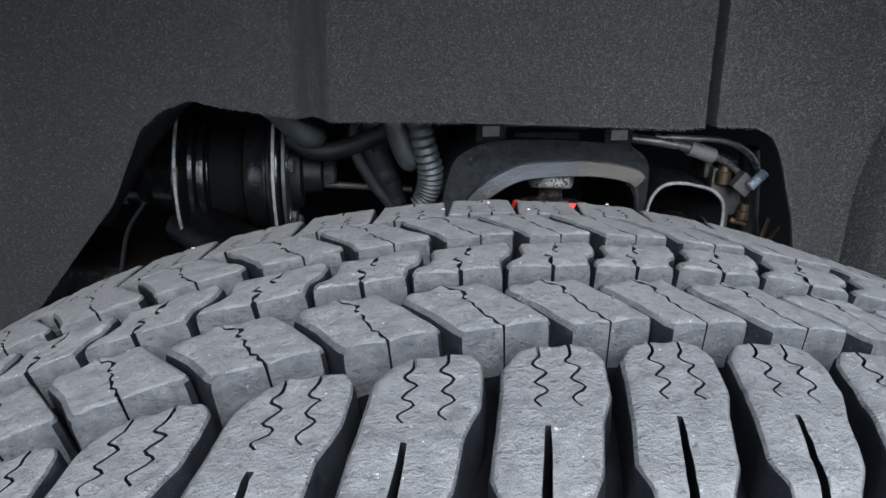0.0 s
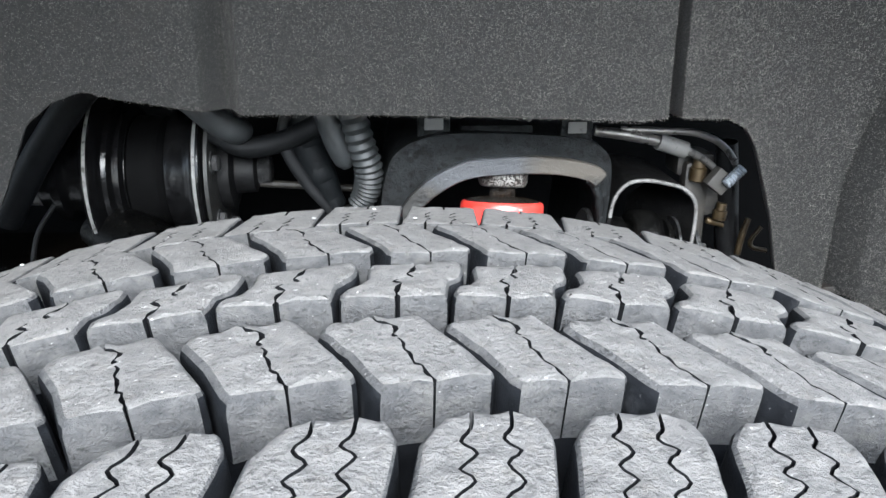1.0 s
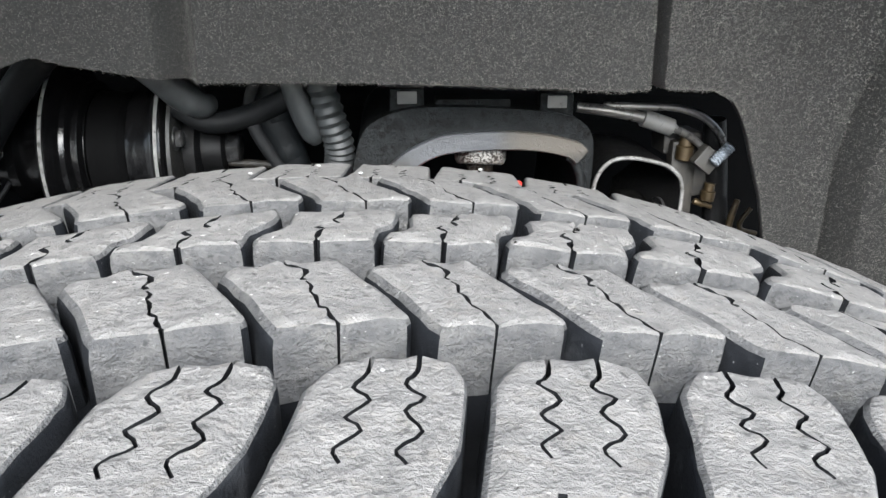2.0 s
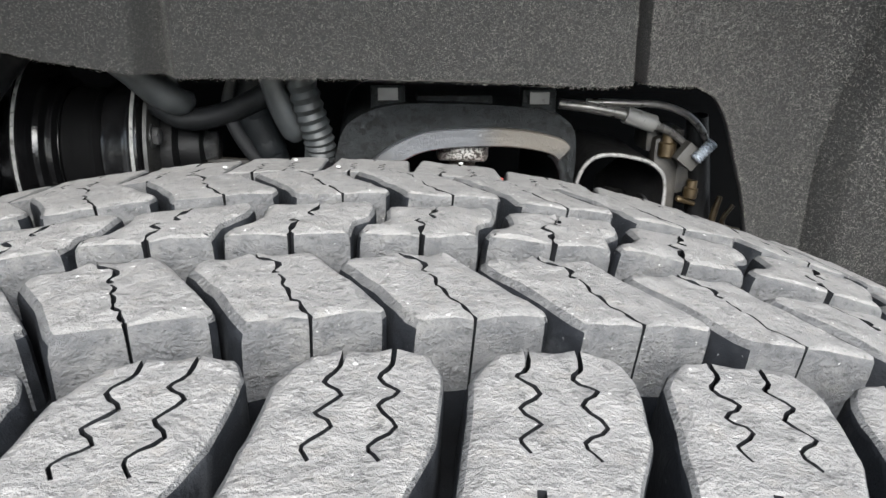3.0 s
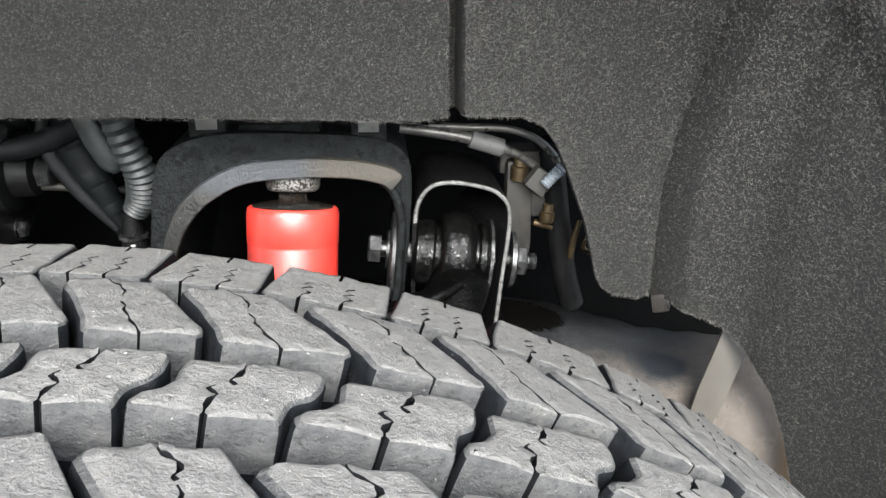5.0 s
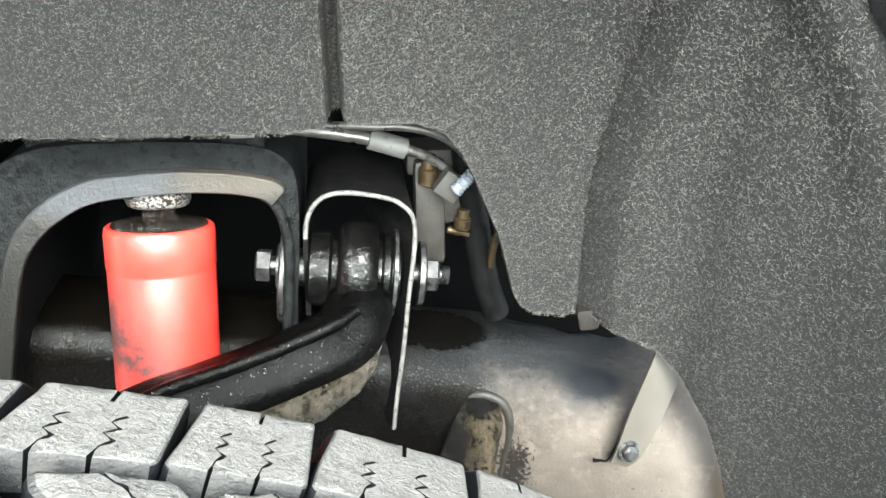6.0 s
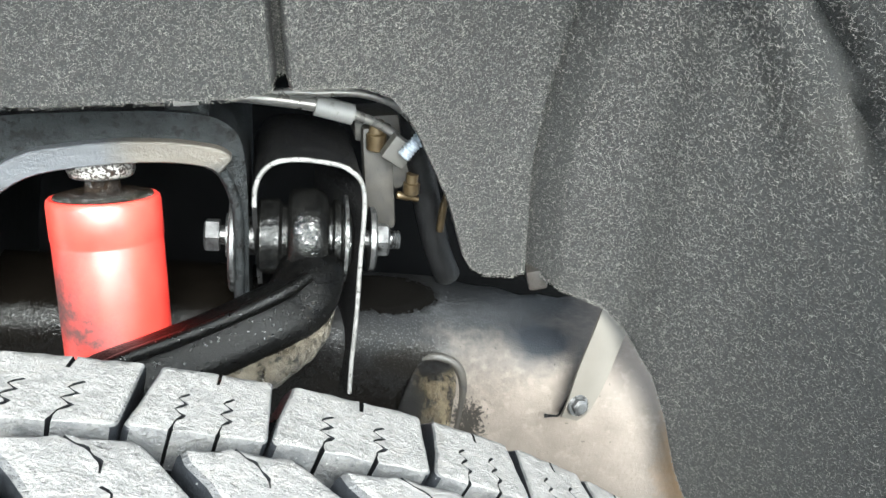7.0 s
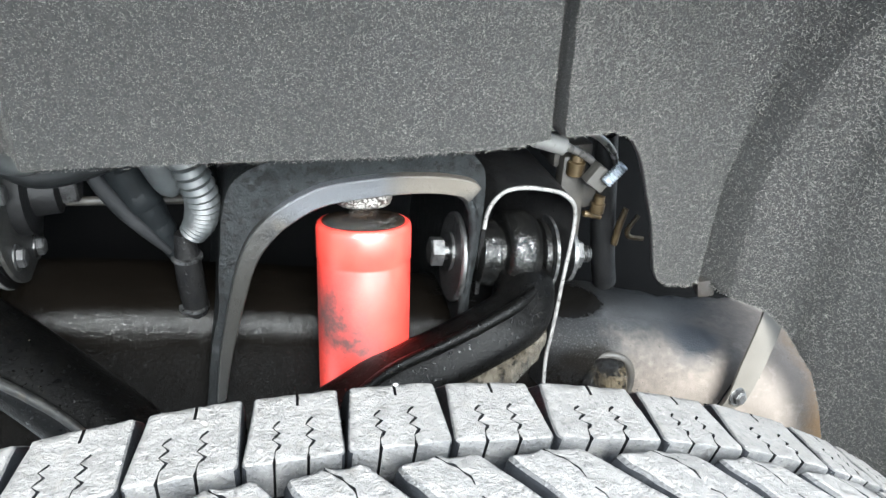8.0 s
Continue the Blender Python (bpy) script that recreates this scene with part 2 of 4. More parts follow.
def patched(m, colour, rough, spots, wobble=0.02, size=40.0, soft=0.25):
    """Patches of another colour and roughness: each spot is a centre and three radii; noise breaks up the outline."""
    nodes, links = m.node_tree.nodes, m.node_tree.links
    shader = nodes["Principled BSDF"]
    place, n, mid, wob, moved = (nodes.new("ShaderNode" + k) for k in ("TexCoord", "TexNoise", "VectorMath", "VectorMath", "VectorMath"))
    n.inputs["Scale"].default_value, n.inputs["Detail"].default_value, n.inputs["Roughness"].default_value = size, 8, 0.68
    links.new(place.outputs["Object"], n.inputs["Vector"])
    mid.operation, wob.operation, moved.operation = "SUBTRACT", "SCALE", "ADD"
    links.new(n.outputs["Color"], mid.inputs[0])
    mid.inputs[1].default_value = (0.5, 0.5, 0.5)
    links.new(mid.outputs["Vector"], wob.inputs[0])
    wob.inputs["Scale"].default_value = wobble * 2
    links.new(wob.outputs["Vector"], moved.inputs[0])
    links.new(place.outputs["Object"], moved.inputs[1])
    total = None
    for centre, radii in spots:
        off, squeezed, far, ramp = (nodes.new("ShaderNode" + k) for k in ("VectorMath", "VectorMath", "VectorMath", "MapRange"))
        off.operation, squeezed.operation, far.operation = "SUBTRACT", "DIVIDE", "LENGTH"
        links.new(moved.outputs["Vector"], off.inputs[0])
        off.inputs[1].default_value = centre
        links.new(off.outputs["Vector"], squeezed.inputs[0])
        squeezed.inputs[1].default_value = radii
        links.new(squeezed.outputs["Vector"], far.inputs[0])
        links.new(far.outputs["Value"], ramp.inputs["Value"])
        ramp.inputs["From Min"].default_value, ramp.inputs["From Max"].default_value = 1.0 + soft, 1.0 - soft
        if total is None:
            total = ramp.outputs["Result"]
        else:
            most = nodes.new("ShaderNodeMath")
            most.operation = "MAXIMUM"
            links.new(total, most.inputs[0])
            links.new(ramp.outputs["Result"], most.inputs[1])
            total = most.outputs[0]
    for socket, value, kind in ((shader.inputs["Base Color"], (*colour, 1), "RGBA"), (shader.inputs["Roughness"], rough, "FLOAT")):
        before = socket.links[0].from_socket
        mix = nodes.new("ShaderNodeMix")
        mix.data_type = kind
        links.new(total, mix.inputs["Factor"])
        links.new(before, mix.inputs["A"])
        mix.inputs["B"].default_value = value
        links.new(mix.outputs["Result"], socket)


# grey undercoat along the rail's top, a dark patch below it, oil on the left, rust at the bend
patched(DUSTY, (0.0095, 0.0098, 0.0105), 0.75, [((0.30, 0.40, 0.67), (0.145, 0.104, 0.09))], 0.024, 170, 0.25)
patched(DUSTY, (0.040, 0.041, 0.043), 0.6, [((0.30, 0.395, 0.67), (0.10, 0.060, 0.05))], 0.050, 700, 0.25)
patched(DUSTY, (0.003, 0.003, 0.003), 0.5, [((0.30, 0.400, 0.67), (0.10, 0.065, 0.05))], 0.060, 520, 0.25)
patched(DUSTY, (0.009, 0.010, 0.012), 0.5, [((0.342, 0.318, 0.632), (0.024, 0.022, 0.03))], 0.010, 70, 0.35)
patched(DUSTY, (0.13, 0.075, 0.03), 0.8, [((0.437, 0.25, 0.575), (0.024, 0.08, 0.05))], 0.014, 70, 0.5)
patched(DUSTY, (0.0022, 0.002, 0.0018), 0.22, [((0.235, 0.355, 0.66), (0.042, 0.025, 0.03))], 0.010, 200, 0.08)
patched(DUSTY, (0.012, 0.010, 0.008), 0.5, [((0.286, 0.310, 0.578), (0.010, 0.03, 0.024))], 0.030, 380, 0.06)
patched(DUSTY, (0.004, 0.0035, 0.003), 0.3, [((0.252, 0.313, 0.632), (0.026, 0.02, 0.012))], 0.012, 120, 0.3)
patched(RED, (0.045, 0.014, 0.012), 0.6, [((0.044, 0.272, 0.716), (0.021, 0.04, 0.030)), ((0.060, 0.262, 0.702), (0.018, 0.03, 0.013))], 0.020, 130, 0.5)
# upright glint streak on the wet boss, painted as a paler colour
patched(SLUDGE, (0.11, 0.088, 0.056), 0.12, [((0.2665, 0.295, 0.590), (0.0035, 0.03, 0.026))], 0.012, 260, 0.4)
# the boss is darker on its left side and along its top
patched(SLUDGE, (0.004, 0.0035, 0.003), 0.2, [((0.2415, 0.300, 0.597), (0.0130, 0.03, 0.05)), ((0.262, 0.31, 0.634), (0.03, 0.03, 0.009))], 0.006, 120, 0.3)
patched(GREYLIP, (0.008, 0.0075, 0.006), 0.5, [((-0.004, 0.30, 0.715), (0.022, 0.1, 0.062))], 0.012, 120, 0.4)
# the flange is paler along its top, bluish to the left, tan to the right
patched(GREYLIP, (0.044, 0.046, 0.050), 0.38, [((0.055, 0.30, 0.797), (0.045, 0.1, 0.016))], 0.006, 80, 0.3)
patched(GREYLIP, (0.056, 0.049, 0.040), 0.42, [((0.125, 0.30, 0.796), (0.032, 0.1, 0.014))], 0.006, 80, 0.3)


# ---------------------------------------------------------------- makers
def thing(name, base, label, category, group="", kind=""):
    ob = new(name)
    ob.location = base
    ob.empty_display_size = 0.02
    return tagged(ob, label, category, group, kind)


def part(name, bm, mat, parent=None, label="", smooth=True, kind=""):
    """Links a bmesh, given in world places, as one mesh object under a thing or a part."""
    mesh = bpy.data.meshes.new(name)
    bmesh.ops.recalc_face_normals(bm, faces=bm.faces[:])
    bm.to_mesh(mesh)
    bm.free()
    for p in mesh.polygons:
        p.use_smooth = smooth
    if smooth:
        mesh.set_sharp_from_angle(angle=radians(38))
    for m in mat if isinstance(mat, tuple) else (mat,):
        mesh.materials.append(m)
    ob = new(name, mesh)
    if parent:
        ob.parent = parent
        if parent.type == "EMPTY":
            ob.matrix_parent_inverse = Matrix.Translation(-Vector(parent.location))
    return tagged(ob, label, "", "", kind)


def curve(points, steps=8):
    """A smooth line through the points (Catmull-Rom); the points may carry a radius as fourth number."""
    p = [np.array(q, float) for q in points]
    p = [2 * p[0] - p[1]] + p + [2 * p[-1] - p[-2]]
    out = []
    for a, b, c, d in zip(p, p[1:], p[2:], p[3:]):
        for i in range(steps):
            t = i / steps
            out.append(0.5 * (2 * b + (c - a) * t + (2 * a - 5 * b + 4 * c - d) * t * t + (3 * b - a - 3 * c + d) * t ** 3))
    return out + [p[-2]]


def tube(points, radius=None, seg=16, bm=None, squash=1.0, up=(0, 0, 1), shape=None):
    """A closed tube along the points; squash narrows it across `up`; shape(angle) alters the radius round the section."""
    bm = bm or bmesh.new()
    pts = [Vector(p[:3]) for p in points]
    radii = [p[3] if len(p) > 3 else radius for p in points]
    rings = []
    side = None
    for i, (p, r) in enumerate(zip(pts, radii)):
        way = (pts[min(i + 1, len(pts) - 1)] - pts[max(i - 1, 0)]).normalized()
        if side is None:
            ref = Vector(up) if abs(way.dot(Vector(up))) < 0.95 else Vector((0, 1, 0))
            side = way.cross(ref).normalized()
        side = (side - way * side.dot(way)).normalized()
        top = side.cross(way)
        ring = []
        for k in range(seg):
            a = 2 * math.pi * k / seg
            f = shape(a) if shape else 1.0
            ring.append(bm.verts.new(p + (side * math.cos(a) * squash + top * math.sin(a)) * r * f))
        rings.append(ring)
    for a, b in zip(rings, rings[1:]):
        for k in range(seg):
            bm.faces.new((a[k], a[(k + 1) % seg], b[(k + 1) % seg], b[k]))
    bm.faces.new(rings[0][::-1])
    bm.faces.new(rings[-1])
    return bm


def _turned(base, way, profile, seg, bm):
    way = Vector(way).normalized()
    side = way.orthogonal().normalized()
    top = way.cross(side)
    rings = []
    for a, r in profile:
        rings.append([bm.verts.new(base + way * a + (side * math.cos(2 * math.pi * k / seg) + top * math.sin(2 * math.pi * k / seg)) * max(r, 1e-5)) for k in range(seg)])
    for a, b in zip(rings, rings[1:]):
        for k in range(seg):
            bm.faces.new((a[k], a[(k + 1) % seg], b[(k + 1) % seg], b[k]))
    bm.faces.new(rings[0][::-1])
    bm.faces.new(rings[-1])
    return bm


def hexed(base, way, height, across, chamfer=0.0012, bm=None):
    """A bolt head or nut: a hexagon with a chamfered crown."""
    return _turned(Vector(base), Vector(way).normalized(), [(0, across * 0.577), (height - chamfer, across * 0.577), (height, across * 0.577 - chamfer * 1.4)], 6, bm or bmesh.new())


def box(low, high, bevel=0.0, bm=None, turn=None):
    bm2 = bmesh.new()
    bmesh.ops.create_cube(bm2, size=1.0)
    size = Vector(high) - Vector(low)
    for v in bm2.verts:
        v.co = Vector((v.co.x * size.x, v.co.y * size.y, v.co.z * size.z))
    if bevel:
        bmesh.ops.bevel(bm2, geom=bm2.edges[:], offset=bevel, segments=2, affect="EDGES", profile=0.6)
    m = Matrix.Translation((Vector(low) + Vector(high)) / 2) @ (turn or Matrix())
    bmesh.ops.transform(bm2, matrix=m, verts=bm2.verts[:])
    return bm2


# ---------------------------------------------------------------- ground and closing walls
bm = bmesh.new()
bmesh.ops.create_grid(bm, x_segments=2, y_segments=2, size=400, matrix=Matrix.Translation((0, 0, -0.1116)))
tagged(part("ground", bm, CONCRETE, smooth=False), "pale grey concrete ground under the parked vehicle", "ground", kind="structure")
# back sheet is an addition; its near-black stands in for shade in the depth
tagged(part("wall_inner", box((-0.9, 0.55, 0.25), (0.9, 0.58, 1.25)), DARK, smooth=False), "near-black panel added behind the chassis, shade put into its colour", "body panel", kind="structure")
ROOF = lambda x: 0.364 + math.sqrt(max(0.80 ** 2 - x * x, 0))
bm = bmesh.new()
edge = [-0.57 + 1.08 * i / 40 for i in range(41)]
# unseen roof: its front edge is skewed to set the shade on the felt
front = lambda x: max(-0.075 - 1.0 * max(-0.1 - x, 0), -0.2) + 0.4 * max(x - 0.2, 0)
loops = [[bm.verts.new((x, front(x) if near else 0.55, ROOF(x) + h)) for x in edge] for near, h in ((True, 0.0), (False, 0.0), (False, 0.006), (True, 0.006))]
for a, b in zip(loops, loops[1:] + loops[:1]):
    for k in range(40):
        bm.faces.new((a[k], a[k + 1], b[k + 1], b[k]))
for k in (0, 40):
    bm.faces.new([row[k] for row in loops])
tagged(part("ceiling", bm, FELT), "unseen charcoal felt arched roof, added to close the housing and shade the liner", "arch roof", kind="structure")

# ---------------------------------------------------------------- tyre
R = 0.476                                  # outer radius
HUB = Vector((-0.0084, 0.0, 0.3644))       # a point on the axle
AXLE = Vector((-0.0421, 1.0, 0.0037)).normalized()
ACROSS = AXLE.cross(Vector((0, 0, 1))).normalized()
UP = ACROSS.cross(AXLE)
TYRE = thing("tyre", (HUB.x, -0.03, HUB.z - R), "worn grey all-terrain truck tyre with dusty tread blocks", "tyre")
PITCH = ([-6.06, -2.1, 1.65, 5.2, 9.15, 13.35, 18.6, 23.1, 29.3] + [29.3 + 311.3 / 72 * k for k in range(1, 73)] + [345.0, 349.9, 353.94])
TURN = len(PITCH) - 1
DROP_Y = (-0.166, -0.158, -0.148, -0.136, -0.118, -0.085, -0.066, -0.04, -0.01, 0.012, 0.035, 0.042, 0.0495, 0.080, 0.0885, 0.099)
DROP = (0.055, 0.034, 0.019, 0.0085, 0.0045, 0.0019, 0.0021, 0.0012, 0.0, 0.0004, 0.0018, 0.0026, 0.0048, 0.0075, 0.016, 0.045)
STEP = 0.0318                              # metres of one usual pitch


def round_place(a, y, r):
    """A place at the angle a (radians from the top) round the axle, y along it, r from it."""
    return HUB + ACROSS * (r * math.sin(a)) + AXLE * y + UP * (r * math.cos(a))


def tread_place(s, y, h):
    """The place of a tread point: s metres round in usual pitches, y across, h above the crown."""
    u = s / STEP
    u -= math.floor(u / TURN) * TURN
    k = min(int(u), TURN - 1)
    a = radians(PITCH[k] + (PITCH[k + 1] - PITCH[k]) * (u - k))
    return round_place(a, y, R - float(np.interp(y, DROP_Y, DROP)) + h)


def inset(loop, d):
    """The closed loop moved inwards by d (a third number of a point scales it), with the corners' mitres held short."""
    out = []
    n = len(loop)
    for i in range(n):
        p, a, b = Vector(loop[i][:2]), Vector(loop[i - 1][:2]), Vector(loop[(i + 1) % n][:2])
        f_in = loop[i][2] if len(loop[i]) > 2 else 1.0
        e, f = (p - a), (b - p)
        if e.length < 1e-7 or f.length < 1e-7:
            out.append(tuple(p))
            continue
        ne, nf = Vector((-e.y, e.x)).normalized(), Vector((-f.y, f.x)).normalized()
        m = ne + nf
        m = ne if m.length < 0.2 else m / max(m.length_squared / 2, 0.45)
        out.append((p.x + m.x * d * f_in, p.y + m.y * d * f_in))
    return out


def slit(path, width=0.0005, tail=0.4, pulsed=False):
    """In along one side of a cut and back along the other; a pulsed one gapes at its bends and closes between them."""
    path = [p[:2] for p in curve(path, 3 if not pulsed else 2)]
    flag = 0.08 + 0.001 * (path[0][0] % STEP) / STEP
    p = [Vector(q) for q in path]
    left, right = [], []
    for i, q in enumerate(p):
        way = (p[min(i + 1, len(p) - 1)] - p[max(i - 1, 0)]).normalized()
        n = Vector((-way.y, way.x)) * width / 2 * (1 - (1 - tail) * i / (len(p) - 1))
        if pulsed:
            n *= 1.45 if (i + 1) % 4 < 2 else 0.12
        left.append((*(q + n), flag))
        right.append((*(q - n), flag))
    return left + right[::-1]


def eased(loop, longest=0.005):
    """The loop with long edges divided, so that it can follow the crown."""
    out = []
    for p, q in zip(loop, loop[1:] + loop[:1]):
        out.append(p)
        n = int(math.hypot(q[0] - p[0], q[1] - p[1]) / longest)
        f = (p[2] if len(p) > 2 else 1.0, q[2] if len(q) > 2 else 1.0)
        for i in range(1, n + 1):
            t = i / (n + 1)
            out.append((p[0] + (q[0] - p[0]) * t, p[1] + (q[1] - p[1]) * t, f[0] if f[0] == f[1] else 1.0))
    return out


def softened(loop, reach):
    """The loop with its outer corners worn round; the lips of the cuts stay as they are."""
    out = []
    for i, p in enumerate(loop):
        if len(p) > 2:
            out.append(p)
            continue
        q, a, b = Vector(p), Vector(loop[i - 1][:2]), Vector(loop[(i + 1) % len(loop)][:2])
        one, two = q + (a - q) * min(0.4, reach / max((a - q).length, 1e-6)), q + (b - q) * min(0.4, reach / max((b - q).length, 1e-6))
        out += [tuple(one), tuple(one * 0.25 + q * 0.5 + two * 0.25), tuple(two)]
    return out


def block_mesh(loop, depth, rnd, plain=False, round_by=0.0017, uneven=1.0):
    """A tread block over its outline (counter-clockwise in metres round, metres across), worn uneven on top."""
    bm = bmesh.new()
    loop = eased(loop if plain else softened(loop, 0.0013), 0.012 if plain else 0.005)
    rows = [(-depth, 0.0), (-0.001, 0.0), (0.0, 0.001)] if plain else [(-depth, -0.0004), (-1.15 * round_by, 0.0), (-0.55 * round_by, 0.12 * round_by), (-0.17 * round_by, 0.42 * round_by), (0.0, round_by)]
    rings = []
    for h, d in rows:
        pts = inset(loop, d) if d else loop
        rings.append([bm.verts.new((p[0], p[1], h)) for p in pts])
    n = len(loop)
    for level, (a, b) in enumerate(zip(rings, rings[1:])):
        for k in range(n):
            f = bm.faces.new((a[k], a[(k + 1) % n], b[(k + 1) % n], b[k]))
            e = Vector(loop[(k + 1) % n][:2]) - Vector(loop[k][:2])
            # faces along the gaps get the colour with the shade in it
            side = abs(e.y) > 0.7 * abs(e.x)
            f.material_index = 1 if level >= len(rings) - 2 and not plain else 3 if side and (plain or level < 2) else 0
            # the walls of a cut take the shade-black groove colour
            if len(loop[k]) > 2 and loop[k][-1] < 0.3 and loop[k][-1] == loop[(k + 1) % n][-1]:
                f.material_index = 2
    flat = [Vector((v.co.x, v.co.y)) for v in rings[-1]]
    grid = 0.02 if plain else 0.0023
    xs, ys = [v.x for v in flat], [v.y for v in flat]
    inner = [Vector((x + rnd.uniform(-0.3, 0.3) * grid, y + rnd.uniform(-0.3, 0.3) * grid))
             for x in np.arange(min(xs) + grid / 2, max(xs), grid) for y in np.arange(min(ys) + grid / 2, max(ys), grid)]
    pts, _, tris, *_ = delaunay_2d_cdt(flat + inner, [(k, (k + 1) % n) for k in range(n)], [list(range(n))], 1, 1e-7)
    tops = [bm.verts.new((p.x, p.y, 0.0)) for p in pts]
    for t in tris:
        f = bm.faces.new([tops[k] for k in t])
        f.material_index = 1
    bmesh.ops.remove_doubles(bm, verts=bm.verts[:], dist=2e-6)
    bmesh.ops.recalc_face_normals(bm, faces=bm.faces[:])
    lift = rnd.uniform(-0.0003, 0.0003)
    for v in bm.verts:
        h = v.co.z
        if h > -depth * 0.9:
            h += lift + uneven * 0.00055 * noise.noise(Vector((v.co.x * 130, v.co.y * 170, 3.1))) + uneven * 0.00055 * noise.noise(Vector((v.co.x * 310, v.co.y * 400, 7.7)))
        v.co = tread_place(v.co.x, v.co.y, h)
    return bm


def worn(points, by=1.6):
    """Marks the points of an edge that is worn rounder than the others."""
    return [(*p, by) for p in points]


def row_outline(row, k, cut=True):
    """The outline of block k of a row, in metres."""
    at = lambda pts: [((u + k) * STEP, y) for u, y in pts]
    if row == "A":                         # outer shoulder
        loop = at([(-0.56, -0.160)])
        if cut:
            loop += slit(at([(-0.32, -0.160), (-0.26, -0.140), (-0.14, -0.125), (-0.075, -0.1165)]), 0.0026, 0.4)
        loop += at([(-0.06, -0.160), (-0.02, -0.146), (0.06, -0.1378), (0.20, -0.1315), (0.35, -0.1168), (0.52, -0.1067), (0.61, -0.0935), (0.625, -0.0893), (0.585, -0.0850), (0.555, -0.0832)])
        if cut:
            loop += slit(at([(0.38, -0.0826), (0.35, -0.0880), (0.28, -0.0913), (0.37, -0.0948), (0.26, -0.0986), (0.335, -0.1033), (0.20, -0.1067), (0.24, -0.1103)]), 0.00065, 0.5)
            loop += slit(at([(0.11, -0.0826), (0.08, -0.0880), (0.00, -0.0915), (0.085, -0.0955), (-0.04, -0.0993), (0.035, -0.1030), (-0.09, -0.1062), (-0.065, -0.1092)]), 0.00065, 0.5)
        loop += at([(-0.05, -0.0832)]) + worn(at([(-0.17, -0.0868), (-0.265, -0.0915), (-0.32, -0.1000), (-0.37, -0.1060), (-0.455, -0.1162), (-0.575, -0.1290)]), 1.8) + at([(-0.52, -0.1368), (-0.54, -0.146)])
        return loop
    if row == "B":                         # slanted blocks
        loop = worn(at([(0.535, -0.0718)])) + at([(0.68, -0.0704)])
        if cut:
            loop += slit(at([(0.915, -0.0695), (0.895, -0.0676), (0.86, -0.0655), (0.845, -0.0630), (0.80, -0.0618), (0.785, -0.0600), (0.765, -0.0570), (0.730, -0.0548), (0.735, -0.0522), (0.700, -0.0503)]), 0.00042, 0.6, True)
        loop += worn(at([(1.345, -0.0676), (1.378, -0.0660), (1.37, -0.0642), (0.91, -0.0374), (0.85, -0.0362)]), 0.5)
        if cut:
            loop += slit(at([(0.50, -0.0376), (0.545, -0.0406), (0.60, -0.0417), (0.665, -0.0432), (0.69, -0.0456), (0.66, -0.0474), (0.685, -0.0488)]), 0.0008, 0.6, True)
        loop += at([(0.20, -0.0386)]) + worn(at([(0.095, -0.0405), (0.075, -0.0440), (0.30, -0.0560), (0.47, -0.0685)]))
        return loop
    if row == "C":                         # centre, two lobes
        loop = at([(0.245, -0.0258)])
        if cut:
            loop += slit(at([(0.735, -0.0272), (0.73, -0.0250), (0.75, -0.0215), (0.79, -0.0192), (0.72, -0.0170), (0.76, -0.0152)]), 0.0010, 0.5, True)
        loop += at([(1.185, -0.0266), (1.205, -0.0222), (1.235, -0.0176), (1.36, -0.0142), (1.405, -0.0098), (1.42, -0.0040), (1.37, -0.0004), (1.05, -0.0012), (1.0, -0.0034)])
        if cut:
            loop += slit(at([(0.955, -0.0040), (0.925, -0.0072), (0.90, -0.0102), (0.85, -0.0122), (0.89, -0.0142)]), 0.0011, 0.5, True)
        loop += at([(0.90, -0.0030), (0.53, -0.0034)]) + worn(at([(0.49, -0.0058), (0.478, -0.0135), (0.40, -0.0171), (0.285, -0.0193), (0.235, -0.0222)]), 1.25)
        return loop
    if row == "D":                         # slanted blocks, inner
        loop = at([(0.725, 0.0054)])
        if cut:
            loop += slit(at([(1.13, 0.0060), (1.09, 0.0090), (1.02, 0.0130), (0.99, 0.0160), (0.93, 0.0190), (0.925, 0.0220), (0.87, 0.0245)]), 0.00042, 0.6, True)
        loop += worn(at([(1.53, 0.0076), (1.572, 0.0100), (1.565, 0.0125), (1.04, 0.0412), (0.98, 0.0427)]), 0.5)
        if cut:
            loop += slit(at([(0.62, 0.0421), (0.70, 0.0390), (0.76, 0.0376), (0.80, 0.0345), (0.845, 0.0325), (0.85, 0.0290)]), 0.0006, 0.6, True)
        loop += at([(0.31, 0.0413)]) + worn(at([(0.265, 0.0392), (0.30, 0.0348), (0.44, 0.0270), (0.63, 0.0132), (0.675, 0.0078)]))
        return loop
    loop = at([(-0.085, 0.0512), (-0.05, 0.0492)])
    if cut:
        loop += slit(at([(0.21, 0.0491), (0.24, 0.0540), (0.295, 0.0566), (0.23, 0.0593), (0.31, 0.0620), (0.255, 0.0646), (0.33, 0.0672)]), 0.0006, 0.7, True)
        loop += slit(at([(0.53, 0.0491), (0.56, 0.0540), (0.625, 0.0566), (0.555, 0.0593), (0.64, 0.0620), (0.58, 0.0646), (0.66, 0.0676)]), 0.0006, 0.7, True)
    loop += at([(0.86, 0.0490), (0.90, 0.0510), (0.985, 0.0765), (1.0, 0.080), (1.02, 0.088), (1.02, 0.097)])
    if cut:
        loop += slit(at([(0.585, 0.097), (0.58, 0.088), (0.565, 0.0800), (0.54, 0.0742)]), 0.0010, 0.6)
    loop += at([(0.14, 0.097), (0.13, 0.088), (0.11, 0.080), (0.09, 0.0765)])
    return loop


